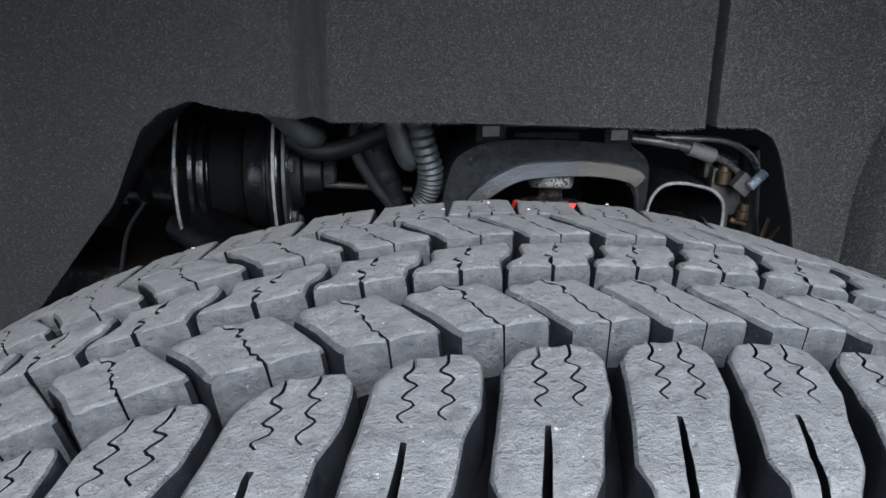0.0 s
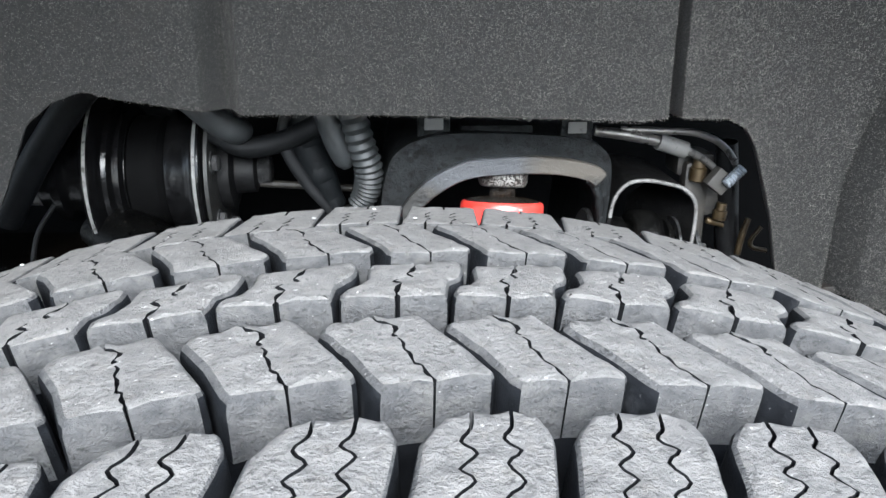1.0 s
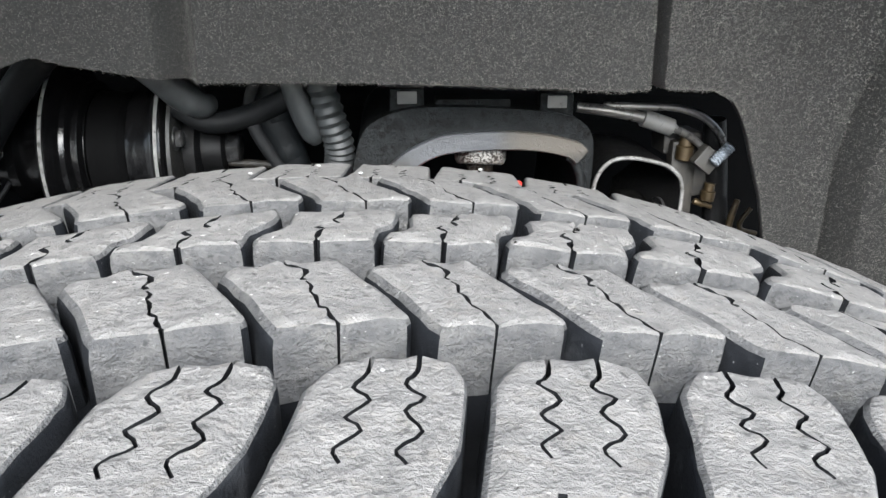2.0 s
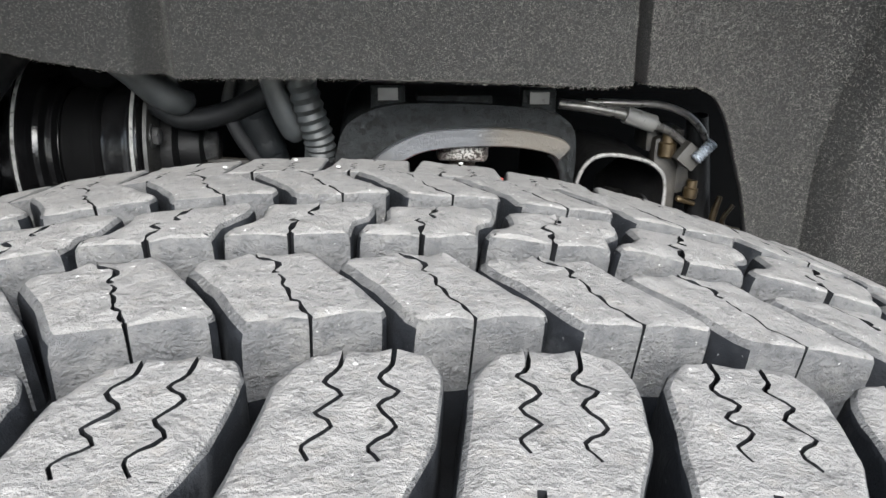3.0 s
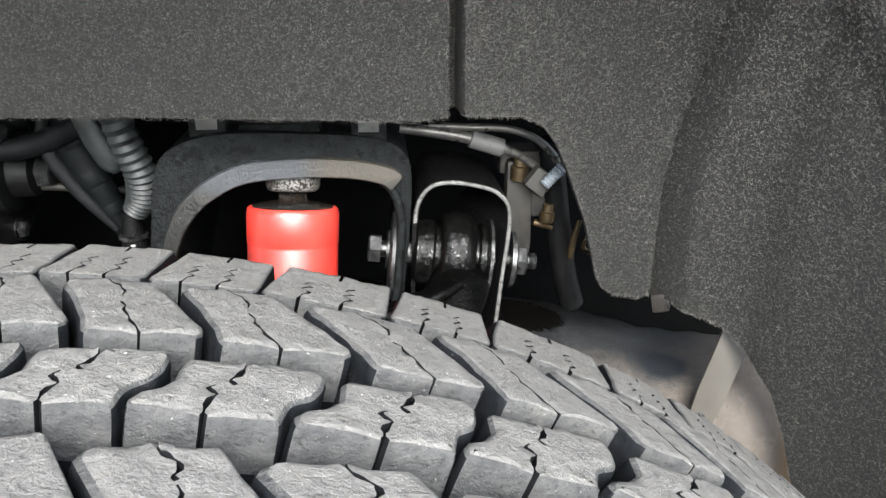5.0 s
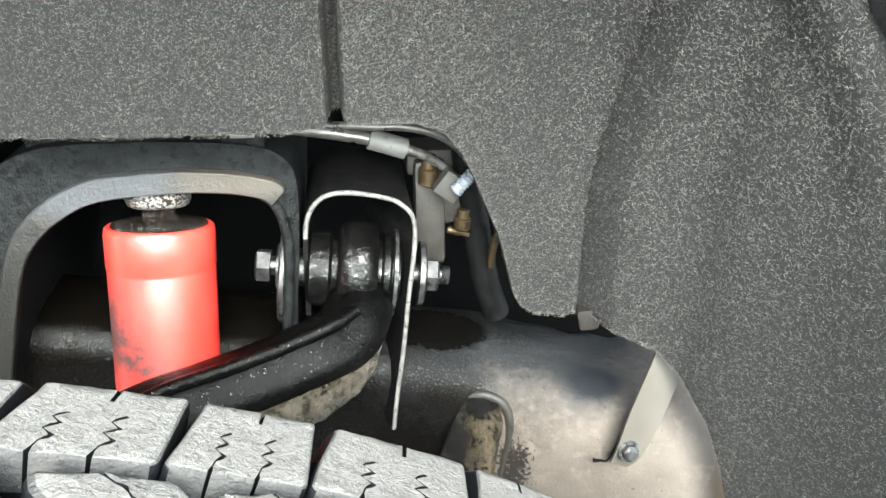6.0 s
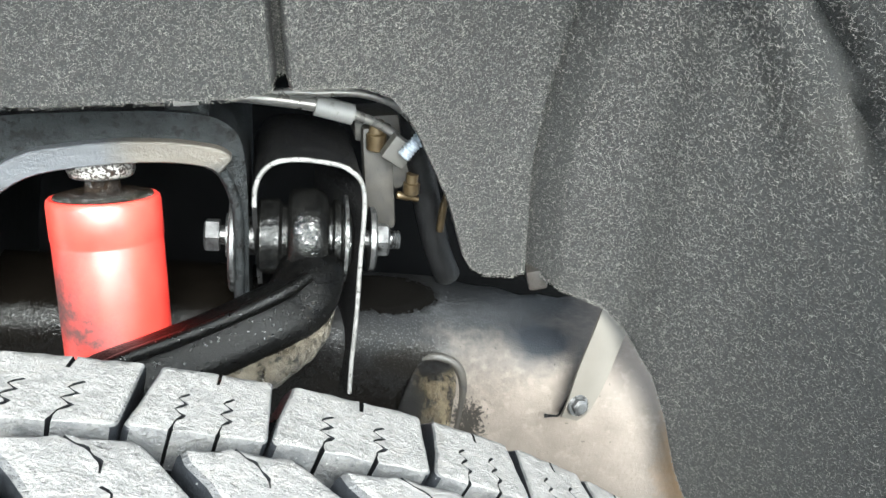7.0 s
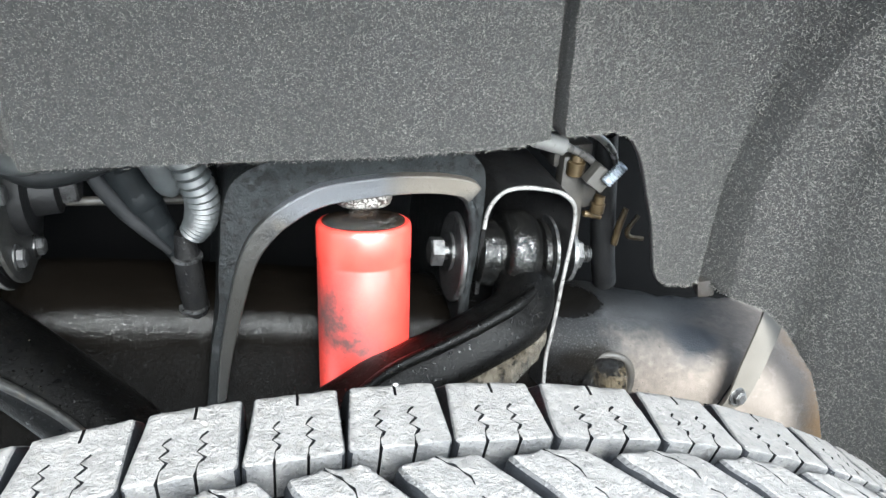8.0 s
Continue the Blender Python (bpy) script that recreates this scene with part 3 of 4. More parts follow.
DEPTH = {"A": 0.0150, "B": 0.0160, "C": 0.0155, "D": 0.0145, "E": 0.0130}
rnd = random.Random(7)
rest = bmesh.new()
for row in "ABCDE":
    for k in range(TURN):
        near = k <= 11 or k >= TURN - 8
        bm = block_mesh(row_outline(row, k if k <= 40 else k - TURN, near), DEPTH[row], rnd, not near, {"A": 0.0017, "B": 0.0030, "C": 0.0026, "D": 0.0024, "E": 0.0016}[row], 0.5 if row == "E" else 0.85)
        if near:
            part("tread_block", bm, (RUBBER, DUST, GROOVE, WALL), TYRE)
        else:
            data = bpy.data.meshes.new("m")
            bm.to_mesh(data)
            bm.free()
            rest.from_mesh(data)
            bpy.data.meshes.remove(data)
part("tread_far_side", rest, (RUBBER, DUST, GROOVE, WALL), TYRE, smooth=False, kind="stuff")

# carcass under the blocks, with both sidewalls
bm = bmesh.new()
section = [(-0.10, 0.255), (-0.125, 0.265), (-0.156, 0.33), (-0.164, 0.38), (-0.163, 0.415), (-0.1585, R - 0.040), (-0.148, R - 0.031), (-0.135, R - 0.0225),
           (-0.11, R - 0.0182), (-0.08, R - 0.0168), (-0.05, R - 0.0172), (-0.02, R - 0.0150), (0.01, R - 0.0150), (0.04, R - 0.0168), (0.055, R - 0.0180),
           (0.078, R - 0.0205), (0.0945, R - 0.038), (0.102, 0.415), (0.103, 0.38), (0.092, 0.33), (0.06, 0.265), (0.035, 0.255)]
seg = 260
rings = [[bm.verts.new(round_place(2 * math.pi * k / seg, y, r)) for k in range(seg)] for y, r in section]
for a, b in zip(rings, rings[1:]):
    for k in range(seg):
        bm.faces.new((a[k], a[(k + 1) % seg], b[(k + 1) % seg], b[k]))
part("carcass", bm, GROOVE, TYRE, "rubber carcass and sidewalls, groove shade put into the colour")

# pale grit caught on the tread
for u, y in ((3.58, 0.0795), (1.62, 0.0715), (0.9, 0.0605), (2.1, 0.0545), (-2.3, 0.076)):
    p = tread_place(u * STEP, y, 0.0006)
    bm = bmesh.new()
    bmesh.ops.create_icosphere(bm, subdivisions=2, radius=0.0006)
    for v in bm.verts:
        v.co = Vector((v.co.x * 1.5, v.co.y, v.co.z * 0.8)) * (1 + 0.25 * noise.noise(v.co * 900 + p * 50)) + p
    tagged(part("stone_chip", bm, STONE), "pale stone chip stuck on the dusty tread", "stone", "grit on the tread")

# ---------------------------------------------------------------- felt liner of the wheel arch
LINER = thing("wheel_arch_liner", (0, 0.25, 0.6), "charcoal felt wheel arch liner with pressed grooves and a cut-out", "wheel liner")
PLAN = [(-0.56, -0.12), (-0.53, 0.0), (-0.47, 0.11), (-0.38, 0.187), (-0.25, 0.236), (-0.1, 0.25), (0.0, 0.246), (0.09, 0.2445), (0.177, 0.266), (0.273, 0.296),
        (0.318, 0.302), (0.335, 0.29), (0.372, 0.267), (0.388, 0.242), (0.419, 0.197), (0.45, 0.13), (0.475, 0.03), (0.49, -0.1)]
EDGE_X = (-0.56, -0.47, -0.38, -0.31, -0.25, -0.233, -0.212, -0.197, -0.18, -0.16, -0.13, -0.10, 0.0, 0.06, 0.11, 0.155, 0.18, 0.222, 0.236, 0.245, 0.252, 0.27,
          0.281, 0.286, 0.294, 0.314, 0.319, 0.332, 0.363, 0.376, 0.388, 0.395, 0.402, 0.412, 0.45, 0.49)
EDGE_Z = (0.30, 0.45, 0.58, 0.69, 0.768, 0.79, 0.838, 0.850, 0.856, 0.851, 0.846, 0.841, 0.841, 0.8395, 0.837, 0.833, 0.834, 0.831, 0.824, 0.812, 0.799, 0.756,
          0.715, 0.706, 0.700, 0.696, 0.699, 0.695, 0.686, 0.673, 0.650, 0.625, 0.590, 0.56, 0.42, 0.25)


def groove(x, at, width, depth):
    """A pressed groove of rounded section."""
    d = abs(x - at) / width
    return depth * (1 - d * d) ** 2 if d < 1 else 0.0


def slot(x, at, width, depth):
    """A pressed slot with steep sides and a flat bottom."""
    d = abs(x - at) / width
    return depth * min(max((1.25 - d) / 0.5, 0.0), 1.0)


def crease(x, at, width, depth):
    """A pressed step: it drops at once and runs out slowly over its width."""
    d = x - at
    return 0.0 if d < -0.0012 or d > width else depth * min((d + 0.0012) / 0.0024, 1.0) * (1 - max(d, 0) / width) ** 1.1


def liner_place(x, y, z):
    back = groove(x, -0.102, 0.012, 0.023) + slot(x, 0.1802, 0.0036, 0.034) + crease(x, 0.3225 + 0.10 * max(z - 0.775, 0), 0.017, 0.028)
    lean = min(max((x - 0.2) / 0.13, 0), 1) * 1.6 * max(z - 0.75, 0) ** 2
    lean = min(lean, 0.06)
    lean *= min(max((0.49 - x) / 0.12, 0), 1)
    ridge_at = float(np.interp(z, (0.79, 0.81, 0.828, 0.8465, 0.8645, 0.881, 0.92), (0.4335, 0.4325, 0.429, 0.4235, 0.416, 0.407, 0.385)))
    tilt = (groove(x, ridge_at + 0.002, 0.0055, 0.010) - groove(x, ridge_at - 0.012, 0.011, 0.006)) * min(max((z - 0.798) / 0.03, 0), 1)
    uneven = 0.0025 * noise.noise(Vector((x * 9, z * 9, 1.7)))
    return Vector((x + tilt * 0.6, y + back + tilt - lean + uneven, z))


plan = [p[:2] for p in curve([(*q, 0) for q in PLAN], 64)]
bm = bmesh.new()
columns = []
for x, y in plan:
    low = float(np.interp(x, EDGE_X, EDGE_Z)) + 0.0008 * noise.noise(Vector((x * 260, 0, 0)))
    high = ROOF(x) - 0.002 if y > 0 else ROOF(x) + 0.03
    zs = [low + (high - low) * (i / 46) ** 1.2 for i in range(47)]
    columns.append([bm.verts.new(liner_place(x, y, z)) for z in zs])
for a, b in zip(columns, columns[1:]):
    for k in range(46):
        bm.faces.new((a[k], b[k], b[k + 1], a[k + 1]))
panel = part("felt_panel", bm, FELT, LINER)
solid = panel.modifiers.new("thickness", "SOLIDIFY")
solid.thickness, solid.offset = 0.004, -1.0 if sum(p.normal.y for p in panel.data.polygons) < 0 else 1.0

# short pale fibres standing off the felt
rnd = random.Random(11)
verts, faces = [], []
inner = [(x, y) for x, y in plan if -0.3 < x < 0.489]
along = np.cumsum([0.0] + [math.dist(a, b) for a, b in zip(inner, inner[1:])])
front = float(np.interp(0.186, [q[0] for q in inner], along))
for _ in range(190000):
    at = rnd.uniform(front, along[-1]) if rnd.random() < 0.12 else rnd.uniform(0, along[-1])
    i = min(int(np.searchsorted(along, at, side="right")) - 1, len(inner) - 2)
    t = (at - along[i]) / max(along[i + 1] - along[i], 1e-9)
    x = inner[i][0] + (inner[i + 1][0] - inner[i][0]) * t
    y = inner[i][1] + (inner[i + 1][1] - inner[i][1]) * t
    if rnd.random() > float(np.interp(x, (-0.2, 0.05), (0.3, 1.0))):        # the nap is thin there
        continue
    low = float(np.interp(x, EDGE_X, EDGE_Z))
    fringe = rnd.random() < 0.03
    z = low + rnd.uniform(-0.0012, 0.0015) if fringe else rnd.uniform(low, 0.96)
    e = Vector((inner[i + 1][0] - inner[i][0], inner[i + 1][1] - inner[i][1], 0)).normalized()
    n = Vector((e.y, -e.x, 0))
    p = liner_place(x, y, z) + n * rnd.uniform(0.0002, 0.0006)
    a = rnd.uniform(0, math.pi)
    way = e * math.cos(a) + Vector((0, 0, math.sin(a)))
    side = way.cross(n).normalized()
    coarse = float(np.interp(x, (0.05, 0.18, 0.34, 0.40), (0.6, 0.82, 1.0, 1.15)))
    long, wide = rnd.uniform(0.0007, 0.0028) * rnd.uniform(0.35, 1) * coarse, rnd.uniform(0.00005, 0.00012) * coarse
    bend = side * rnd.uniform(-0.12, 0.12) * long
    k = len(verts)
    for f, b, lift in ((-0.5, 0, 0), (0, 1, 0.0003), (0.5, 0, rnd.uniform(0, 0.0008))):
        q = p + way * long * f + bend * b + n * lift
        verts += [q + side * wide, q - side * wide]
    faces += [(k, k + 1, k + 3, k + 2), (k + 2, k + 3, k + 5, k + 4)]
mesh = bpy.data.meshes.new("felt_fibre")
mesh.from_pydata([tuple(v) for v in verts], [], faces)
mesh.materials.append(FIBRE)
fibres = new("felt_fibre", mesh)
fibres.parent = LINER
fibres.matrix_parent_inverse = Matrix.Translation(-Vector(LINER.location))
tagged(fibres, kind="stuff")

# ---------------------------------------------------------------- frame rail
RAIL = thing("frame_rail", (0.0, 0.40, 0.52), "dusty tan steel chassis frame rail with grease stains", "frame rail")
rail_line = curve([(-0.60, 0.41, 0.645, 0.085), (-0.2, 0.402, 0.641, 0.085), (-0.06, 0.40, 0.630, 0.085), (0.18, 0.397, 0.587, 0.085), (0.26, 0.394, 0.570, 0.086), (0.33, 0.376, 0.545, 0.089),
                   (0.41, 0.345, 0.528, 0.094), (0.48, 0.318, 0.505, 0.095), (0.56, 0.30, 0.48, 0.095)], 10)
squarish = lambda a: 1.0 / (abs(math.cos(a)) ** 6.0 + abs(math.sin(a)) ** 6.0) ** (1 / 6.0)
bm = tube(rail_line, seg=56, shape=squarish)
for v in bm.verts:                         # the top falls away to the back
    v.co.z -= max(v.co.y - 0.385, 0) * 1.2
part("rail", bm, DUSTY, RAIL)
boss_line = curve([(0.266, 0.324, 0.626, 0.008), (0.264, 0.3115, 0.618, 0.0150), (0.257, 0.304, 0.597, 0.0180), (0.246, 0.299, 0.547, 0.021)], 16)
bm = tube(boss_line, seg=56, shape=lambda a: 1.0 / (abs(math.cos(a)) ** 3 + abs(math.sin(a)) ** 3) ** (1 / 3))
for v in bm.verts:
    v.co += Vector((0.3, -1, 0.2)) * 0.0022 * noise.noise(v.co * 190)
part("boss", bm, SLUDGE, RAIL, "stamped boss wet with brown sludge")
rim_line = curve([(0.251, 0.316, 0.627, 0.0028), (0.264, 0.3125, 0.6335, 0.0034), (0.278, 0.309, 0.628, 0.0036), (0.2835, 0.3065, 0.612, 0.0036), (0.280, 0.3055, 0.582, 0.0036), (0.272, 0.3045, 0.547, 0.0036)], 6)
part("rim", tube(rim_line, seg=14), DUSTPLATE, RAIL, "raised muddy rim round the boss")

STRAP = thing("strap_clip", (0.345, 0.27, 0.60), "flat tan metal strap clip bolted to the frame rail", "clip")
line = curve([(0.347, 0.2685, 0.603), (0.3525, 0.2665, 0.615), (0.366, 0.274, 0.645), (0.379, 0.2835, 0.671), (0.387, 0.295, 0.686)], 6)
bm = bmesh.new()
rings = []
for i, p in enumerate(line):
    w = 0.0066 + 0.0054 * min(i / 10, 1)
    side = Vector((0.88, 0.05, -0.44)).normalized()
    n = Vector((0.1, -0.95, 0.3)) * 0.0009
    p = Vector(p)
    rings.append([bm.verts.new(q) for q in (p + side * w + n, p - side * w + n, p - side * w - n, p + side * w - n)])
for a, b in zip(rings, rings[1:]):
    for k in range(4):
        bm.faces.new((a[k], a[(k + 1) % 4], b[(k + 1) % 4], b[k]))
bm.faces.new(rings[0][::-1])
bm.faces.new(rings[-1])
part("strap", bm, TAN, STRAP)
out = Vector((0.12, -0.93, 0.25)).normalized()
at = Vector((0.351, 0.2665, 0.6155))
bolt = part("bolt", hexed(at + out * 0.002, out, 0.005, 0.0095), BRIGHT, STRAP, "zinc-plated hex bolt")
part("washer", _turned(at + out * 0.0005, out, [(0, 0.0074), (0.0014, 0.0074), (0.0018, 0.007)], 32, bmesh.new()), ZINC, bolt)

# ---------------------------------------------------------------- shock absorber
SHOCK = thing("shock_absorber", (0.074, 0.302, 0.62), "glossy red shock absorber with greasy soot marks", "shock absorber")
axis = (Vector((0.0775, 0.3165, 0.766)) - Vector((0.0705, 0.284, 0.62)))
length = axis.length
foot = Vector((0.0705, 0.284, 0.62))
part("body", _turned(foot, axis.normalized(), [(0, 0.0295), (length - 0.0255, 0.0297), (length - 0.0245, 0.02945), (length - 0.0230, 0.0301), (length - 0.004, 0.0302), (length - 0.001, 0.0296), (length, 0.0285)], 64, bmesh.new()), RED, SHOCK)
crown = foot + axis
up = axis.normalized()
part("cap", _turned(crown - up * 0.001, up, [(0, 0.027), (0.002, 0.026), (0.004, 0.018), (0.0045, 0.012)], 48, bmesh.new()), GREASE, SHOCK, "greasy dark end cap")
part("rod", _turned(crown, up, [(0, 0.0105), (0.002, 0.0095), (0.014, 0.0090)], 32, bmesh.new()), GREASE, SHOCK, "greasy steel piston rod")
part("nut", _turned(crown + up * 0.0105, up, [(0, 0.0150), (0.001, 0.0165), (0.004, 0.0178), (0.0165, 0.0182), (0.018, 0.017)], 40, bmesh.new()), WHITE, SHOCK, "pale grease-flecked top collar")

# ---------------------------------------------------------------- shock tower
TOWER = thing("shock_tower", (0.07, 0.34, 0.64), "black steel shock tower with a worn grey arch flange", "shock tower")
outer = curve([(-0.034, 0.62, 0), (-0.023, 0.69, 0), (-0.0155, 0.72, 0), (-0.0135, 0.742, 0), (-0.010, 0.765, 0), (-0.007, 0.785, 0), (0.002, 0.806, 0), (0.03, 0.817, 0), (0.08, 0.817, 0),
               (0.13, 0.812, 0), (0.150, 0.803, 0), (0.156, 0.785, 0), (0.1535, 0.74, 0), (0.1495, 0.70, 0), (0.147, 0.62, 0)], 5)
arch = curve([(-0.024, 0.62, 0), (-0.013, 0.679, 0), (-0.005, 0.709, 0), (0.002, 0.733, 0), (0.009, 0.753, 0), (0.018, 0.767, 0), (0.032, 0.779, 0), (0.054, 0.7885, 0), (0.096, 0.790, 0),
              (0.128, 0.786, 0), (0.142, 0.778, 0), (0.1475, 0.755, 0), (0.145, 0.72, 0), (0.142, 0.69, 0), (0.140, 0.62, 0)], 5)
face_y = lambda x: 0.306 + 0.09 * (x - 0.07) * (1 if x > 0.07 else 0.6)
bm = bmesh.new()
front_o, front_a = [bm.verts.new((x, face_y(x), z)) for x, z, _ in outer], [bm.verts.new((x, face_y(x) - 0.004, z)) for x, z, _ in arch]
back_o, back_a = [bm.verts.new((x, 0.47, z)) for x, z, _ in outer], [bm.verts.new((x, 0.47, z)) for x, z, _ in arch]
for i in range(len(outer) - 1):
    for a, b in ((front_o, front_a), (front_a, back_a), (back_o, front_o)):
        bm.faces.new((a[i], a[i + 1], b[i + 1], b[i]))
part("shell", bm, SHELL, TOWER)
bm = bmesh.new()
rings = []
top_run = arch[3:-20]
for i, (x, z, _) in enumerate(top_run):
    t = Vector((x - 0.075, 0, z - 0.70)).normalized()
    t *= 0.55 + 0.45 * min(1, i / 22) + 0.06 * noise.noise(Vector((x * 60, 0, 2)))
    y = face_y(x) - 0.0095
    p = Vector((x, y, z))
    rings.append([bm.verts.new(q) for q in (p, p + t * 0.0122, p + t * 0.0122 + Vector((0, 0.008, 0)), p + Vector((0, 0.008, 0)))])
for a, b in zip(rings, rings[1:]):
    for k in range(4):
        bm.faces.new((a[k], a[(k + 1) % 4], b[(k + 1) % 4], b[k]))
bm.faces.new(rings[0][::-1])
bm.faces.new(rings[-1])
bmesh.ops.bevel(bm, geom=bm.edges[:], offset=0.0008, segments=1, affect="EDGES")
part("flange", bm, GREYLIP, TOWER, "worn grey arch flange")
part("post", tube([(x + 0.001, face_y(x) - 0.003, z, 0.0032) for x, z, _ in arch[-24:]], seg=14), SHELL, TOWER, "grimy rounded side post")
for x, z in ((0.028, 0.821), (0.129, 0.8175)):
    tab = part("tab", box((x - 0.0115, 0.314, z - 0.010), (x + 0.0115, 0.328, z + 0.008), 0.002), SHELL, TOWER, "dusty upright tab")
    part("sticker", box((x - 0.0065, 0.3128, z - 0.002), (x + 0.0065, 0.3142, z + 0.006), 0.0003), PLASTIC, tab, "pale square patch")
part("top_plate", box((0.047, 0.316, 0.812), (0.098, 0.335, 0.8215), 0.002), SHELL, TOWER)

# ---------------------------------------------------------------- control arm mount
MOUNT = thing("pivot_mount", (0.19, 0.35, 0.63), "black U-shaped steel mount with bare bright edges", "bracket")
u_line = curve([(0.156, 0.700, 0), (0.1575, 0.745, 0), (0.1605, 0.766, 0), (0.170, 0.7775, 0), (0.185, 0.7795, 0), (0.205, 0.7755, 0), (0.2145, 0.771, 0), (0.2215, 0.762, 0),
                (0.2222, 0.745, 0), (0.2175, 0.71, 0), (0.2125, 0.67, 0), (0.2050, 0.625, 0)], 8)
front_line = [Vector((x, 0.317 - (0.10 * max(0.76 - z, 0) + 2.2 * max(0.65 - z, 0) ** 1.5 if x > 0.2 else 0), z)) for x, z, _ in u_line]
bm = bmesh.new()
rings = []
for i, p in enumerate(front_line):
    way = (front_line[min(i + 1, len(front_line) - 1)] - front_line[max(i - 1, 0)]).normalized()
    n = way.cross(Vector((0, 1, 0))).normalized() * 0.0014
    b = Vector((p.x - (0.024 * min(max((0.765 - p.z) / 0.02, 0), 1) if p.x > 0.2 else 0), 0.40, p.z))
    rings.append([bm.verts.new(q) for q in (p + n, b + n, b - n, p - n)])
for a, b in zip(rings, rings[1:]):
    for k in range(4):
        bm.faces.new((a[k], a[(k + 1) % 4], b[(k + 1) % 4], b[k]))
bm.faces.new(rings[0][::-1])
bm.faces.new(rings[-1])
part("channel", bm, BLACK, MOUNT)
part("bright_edge", tube([(*(p + Vector((0, -0.0004, 0))), 0.0015) for p in front_line[10:]], seg=10), EDGE, MOUNT, "bare bright sheet edge")

PLATE = thing("frame_bracket", (0.238, 0.37, 0.69), "grimy tan bracket plate welded to the frame", "bracket")
part("plate", box((0.226, 0.352, 0.712), (0.246, 0.366, 0.784), 0.004), DUSTPLATE, PLATE)
part("gusset", box((0.222, 0.360, 0.772), (0.252, 0.39, 0.789), 0.003), DUSTPLATE, PLATE)
part("tongue", box((0.243, 0.354, 0.742), (0.262, 0.362, 0.766), 0.002, turn=Euler((0, radians(-14), 0)).to_matrix().to_4x4()), DUSTPLATE, PLATE)
ARM = thing("wishbone", (0.05, 0.2, 0.62), "grimy black upper suspension wishbone caked with mud below", "wishbone")
c = Vector((0.192, 0.333, 0.7205))
X = Vector((1, -0.032, -0.112)).normalized()
b0 = c - X * 0.0065
part("bushing", _turned(b0 - X * 0.030, X, [(0, 0.014), (0.001, 0.0215), (0.003, 0.0235), (0.014, 0.0240), (0.016, 0.0205), (0.046, 0.0205), (0.0475, 0.0245), (0.051, 0.0245), (0.0525, 0.0225), (0.0575, 0.0215), (0.060, 0.014)], 48, bmesh.new()), WET, ARM, "greasy black rubber bushing")
part("eye", _turned(b0 - X * 0.011, X, [(0, 0.022), (0.0005, 0.027), (0.003, 0.0300), (0.008, 0.0312), (0.016, 0.0312), (0.021, 0.0300), (0.0245, 0.0265), (0.025, 0.022)], 56, bmesh.new()), WET, ARM, "rounded black arm eye")
part("flange_washer", _turned(b0 + X * 0.0235, X, [(0, 0.0275), (0.0022, 0.0275)], 48, bmesh.new()), ZINC, ARM)
arm_shape = lambda a: 1.0 + 0.16 * math.cos(2 * a) + 0.05 * math.cos(4 * a)
part("front_leg", tube(curve([(0.189, 0.333, 0.716, 0.011), (0.189, 0.320, 0.714, 0.0155), (0.1855, 0.303, 0.707, 0.0175), (0.176, 0.289, 0.699, 0.018), (0.158, 0.279, 0.696, 0.0178), (0.132, 0.271, 0.690, 0.0175),
                              (0.102, 0.262, 0.685, 0.0175), (0.066, 0.246, 0.681, 0.018), (0.025, 0.21, 0.674, 0.019), (-0.01, 0.10, 0.66, 0.022)], 8), seg=32, shape=arm_shape), GRIME, ARM)
crust = curve([(0.196, 0.298, 0.694, 0.005), (0.186, 0.280, 0.684, 0.0085), (0.163, 0.266, 0.6755, 0.0115), (0.135, 0.256, 0.6685, 0.0125), (0.100, 0.246, 0.664, 0.0125), (0.060, 0.231, 0.660, 0.011)], 14)
crust = [(p[0], p[1], p[2], p[3] * (1 + 0.16 * noise.noise(Vector((p[0] * 160, 0, 5))))) for p in crust]
bm = tube(crust, seg=22)
for v in bm.verts:
    v.co += Vector((0, -1, 0.3)) * 0.0016 * noise.noise(v.co * 260)
part("mud_crust", bm, MUD, ARM, "pale caked mud under the arm")
ridge = curve([(0.186, 0.287, 0.7185, 0.003), (0.170, 0.277, 0.7145, 0.0042), (0.145, 0.268, 0.709, 0.0042), (0.115, 0.259, 0.7035, 0.0042), (0.075, 0.244, 0.699, 0.0036), (0.030, 0.210, 0.691, 0.0022)], 8)
part("rib", tube(ridge, seg=14), GRIME, ARM, "raised rib along the arm")
part("rear_leg", tube(curve([(-0.21, 0.345, 0.745, 0.021), (-0.155, 0.300, 0.729, 0.022), (-0.100, 0.255, 0.709, 0.021), (-0.055, 0.21, 0.690, 0.020), (-0.02, 0.15, 0.672, 0.019), (-0.01, 0.10, 0.66, 0.02)], 8),
                      seg=28, shape=arm_shape), GRIME, ARM)
part("seam", tube(curve([(-0.165, 0.275, 0.735, 0.0022), (-0.127, 0.2480, 0.7270, 0.0028), (-0.1105, 0.2370, 0.7225, 0.0028), (-0.0905, 0.2220, 0.7155, 0.0026), (-0.06, 0.192, 0.702, 0.002)], 8), seg=10), GREYLIP, ARM, "dusty welded seam")

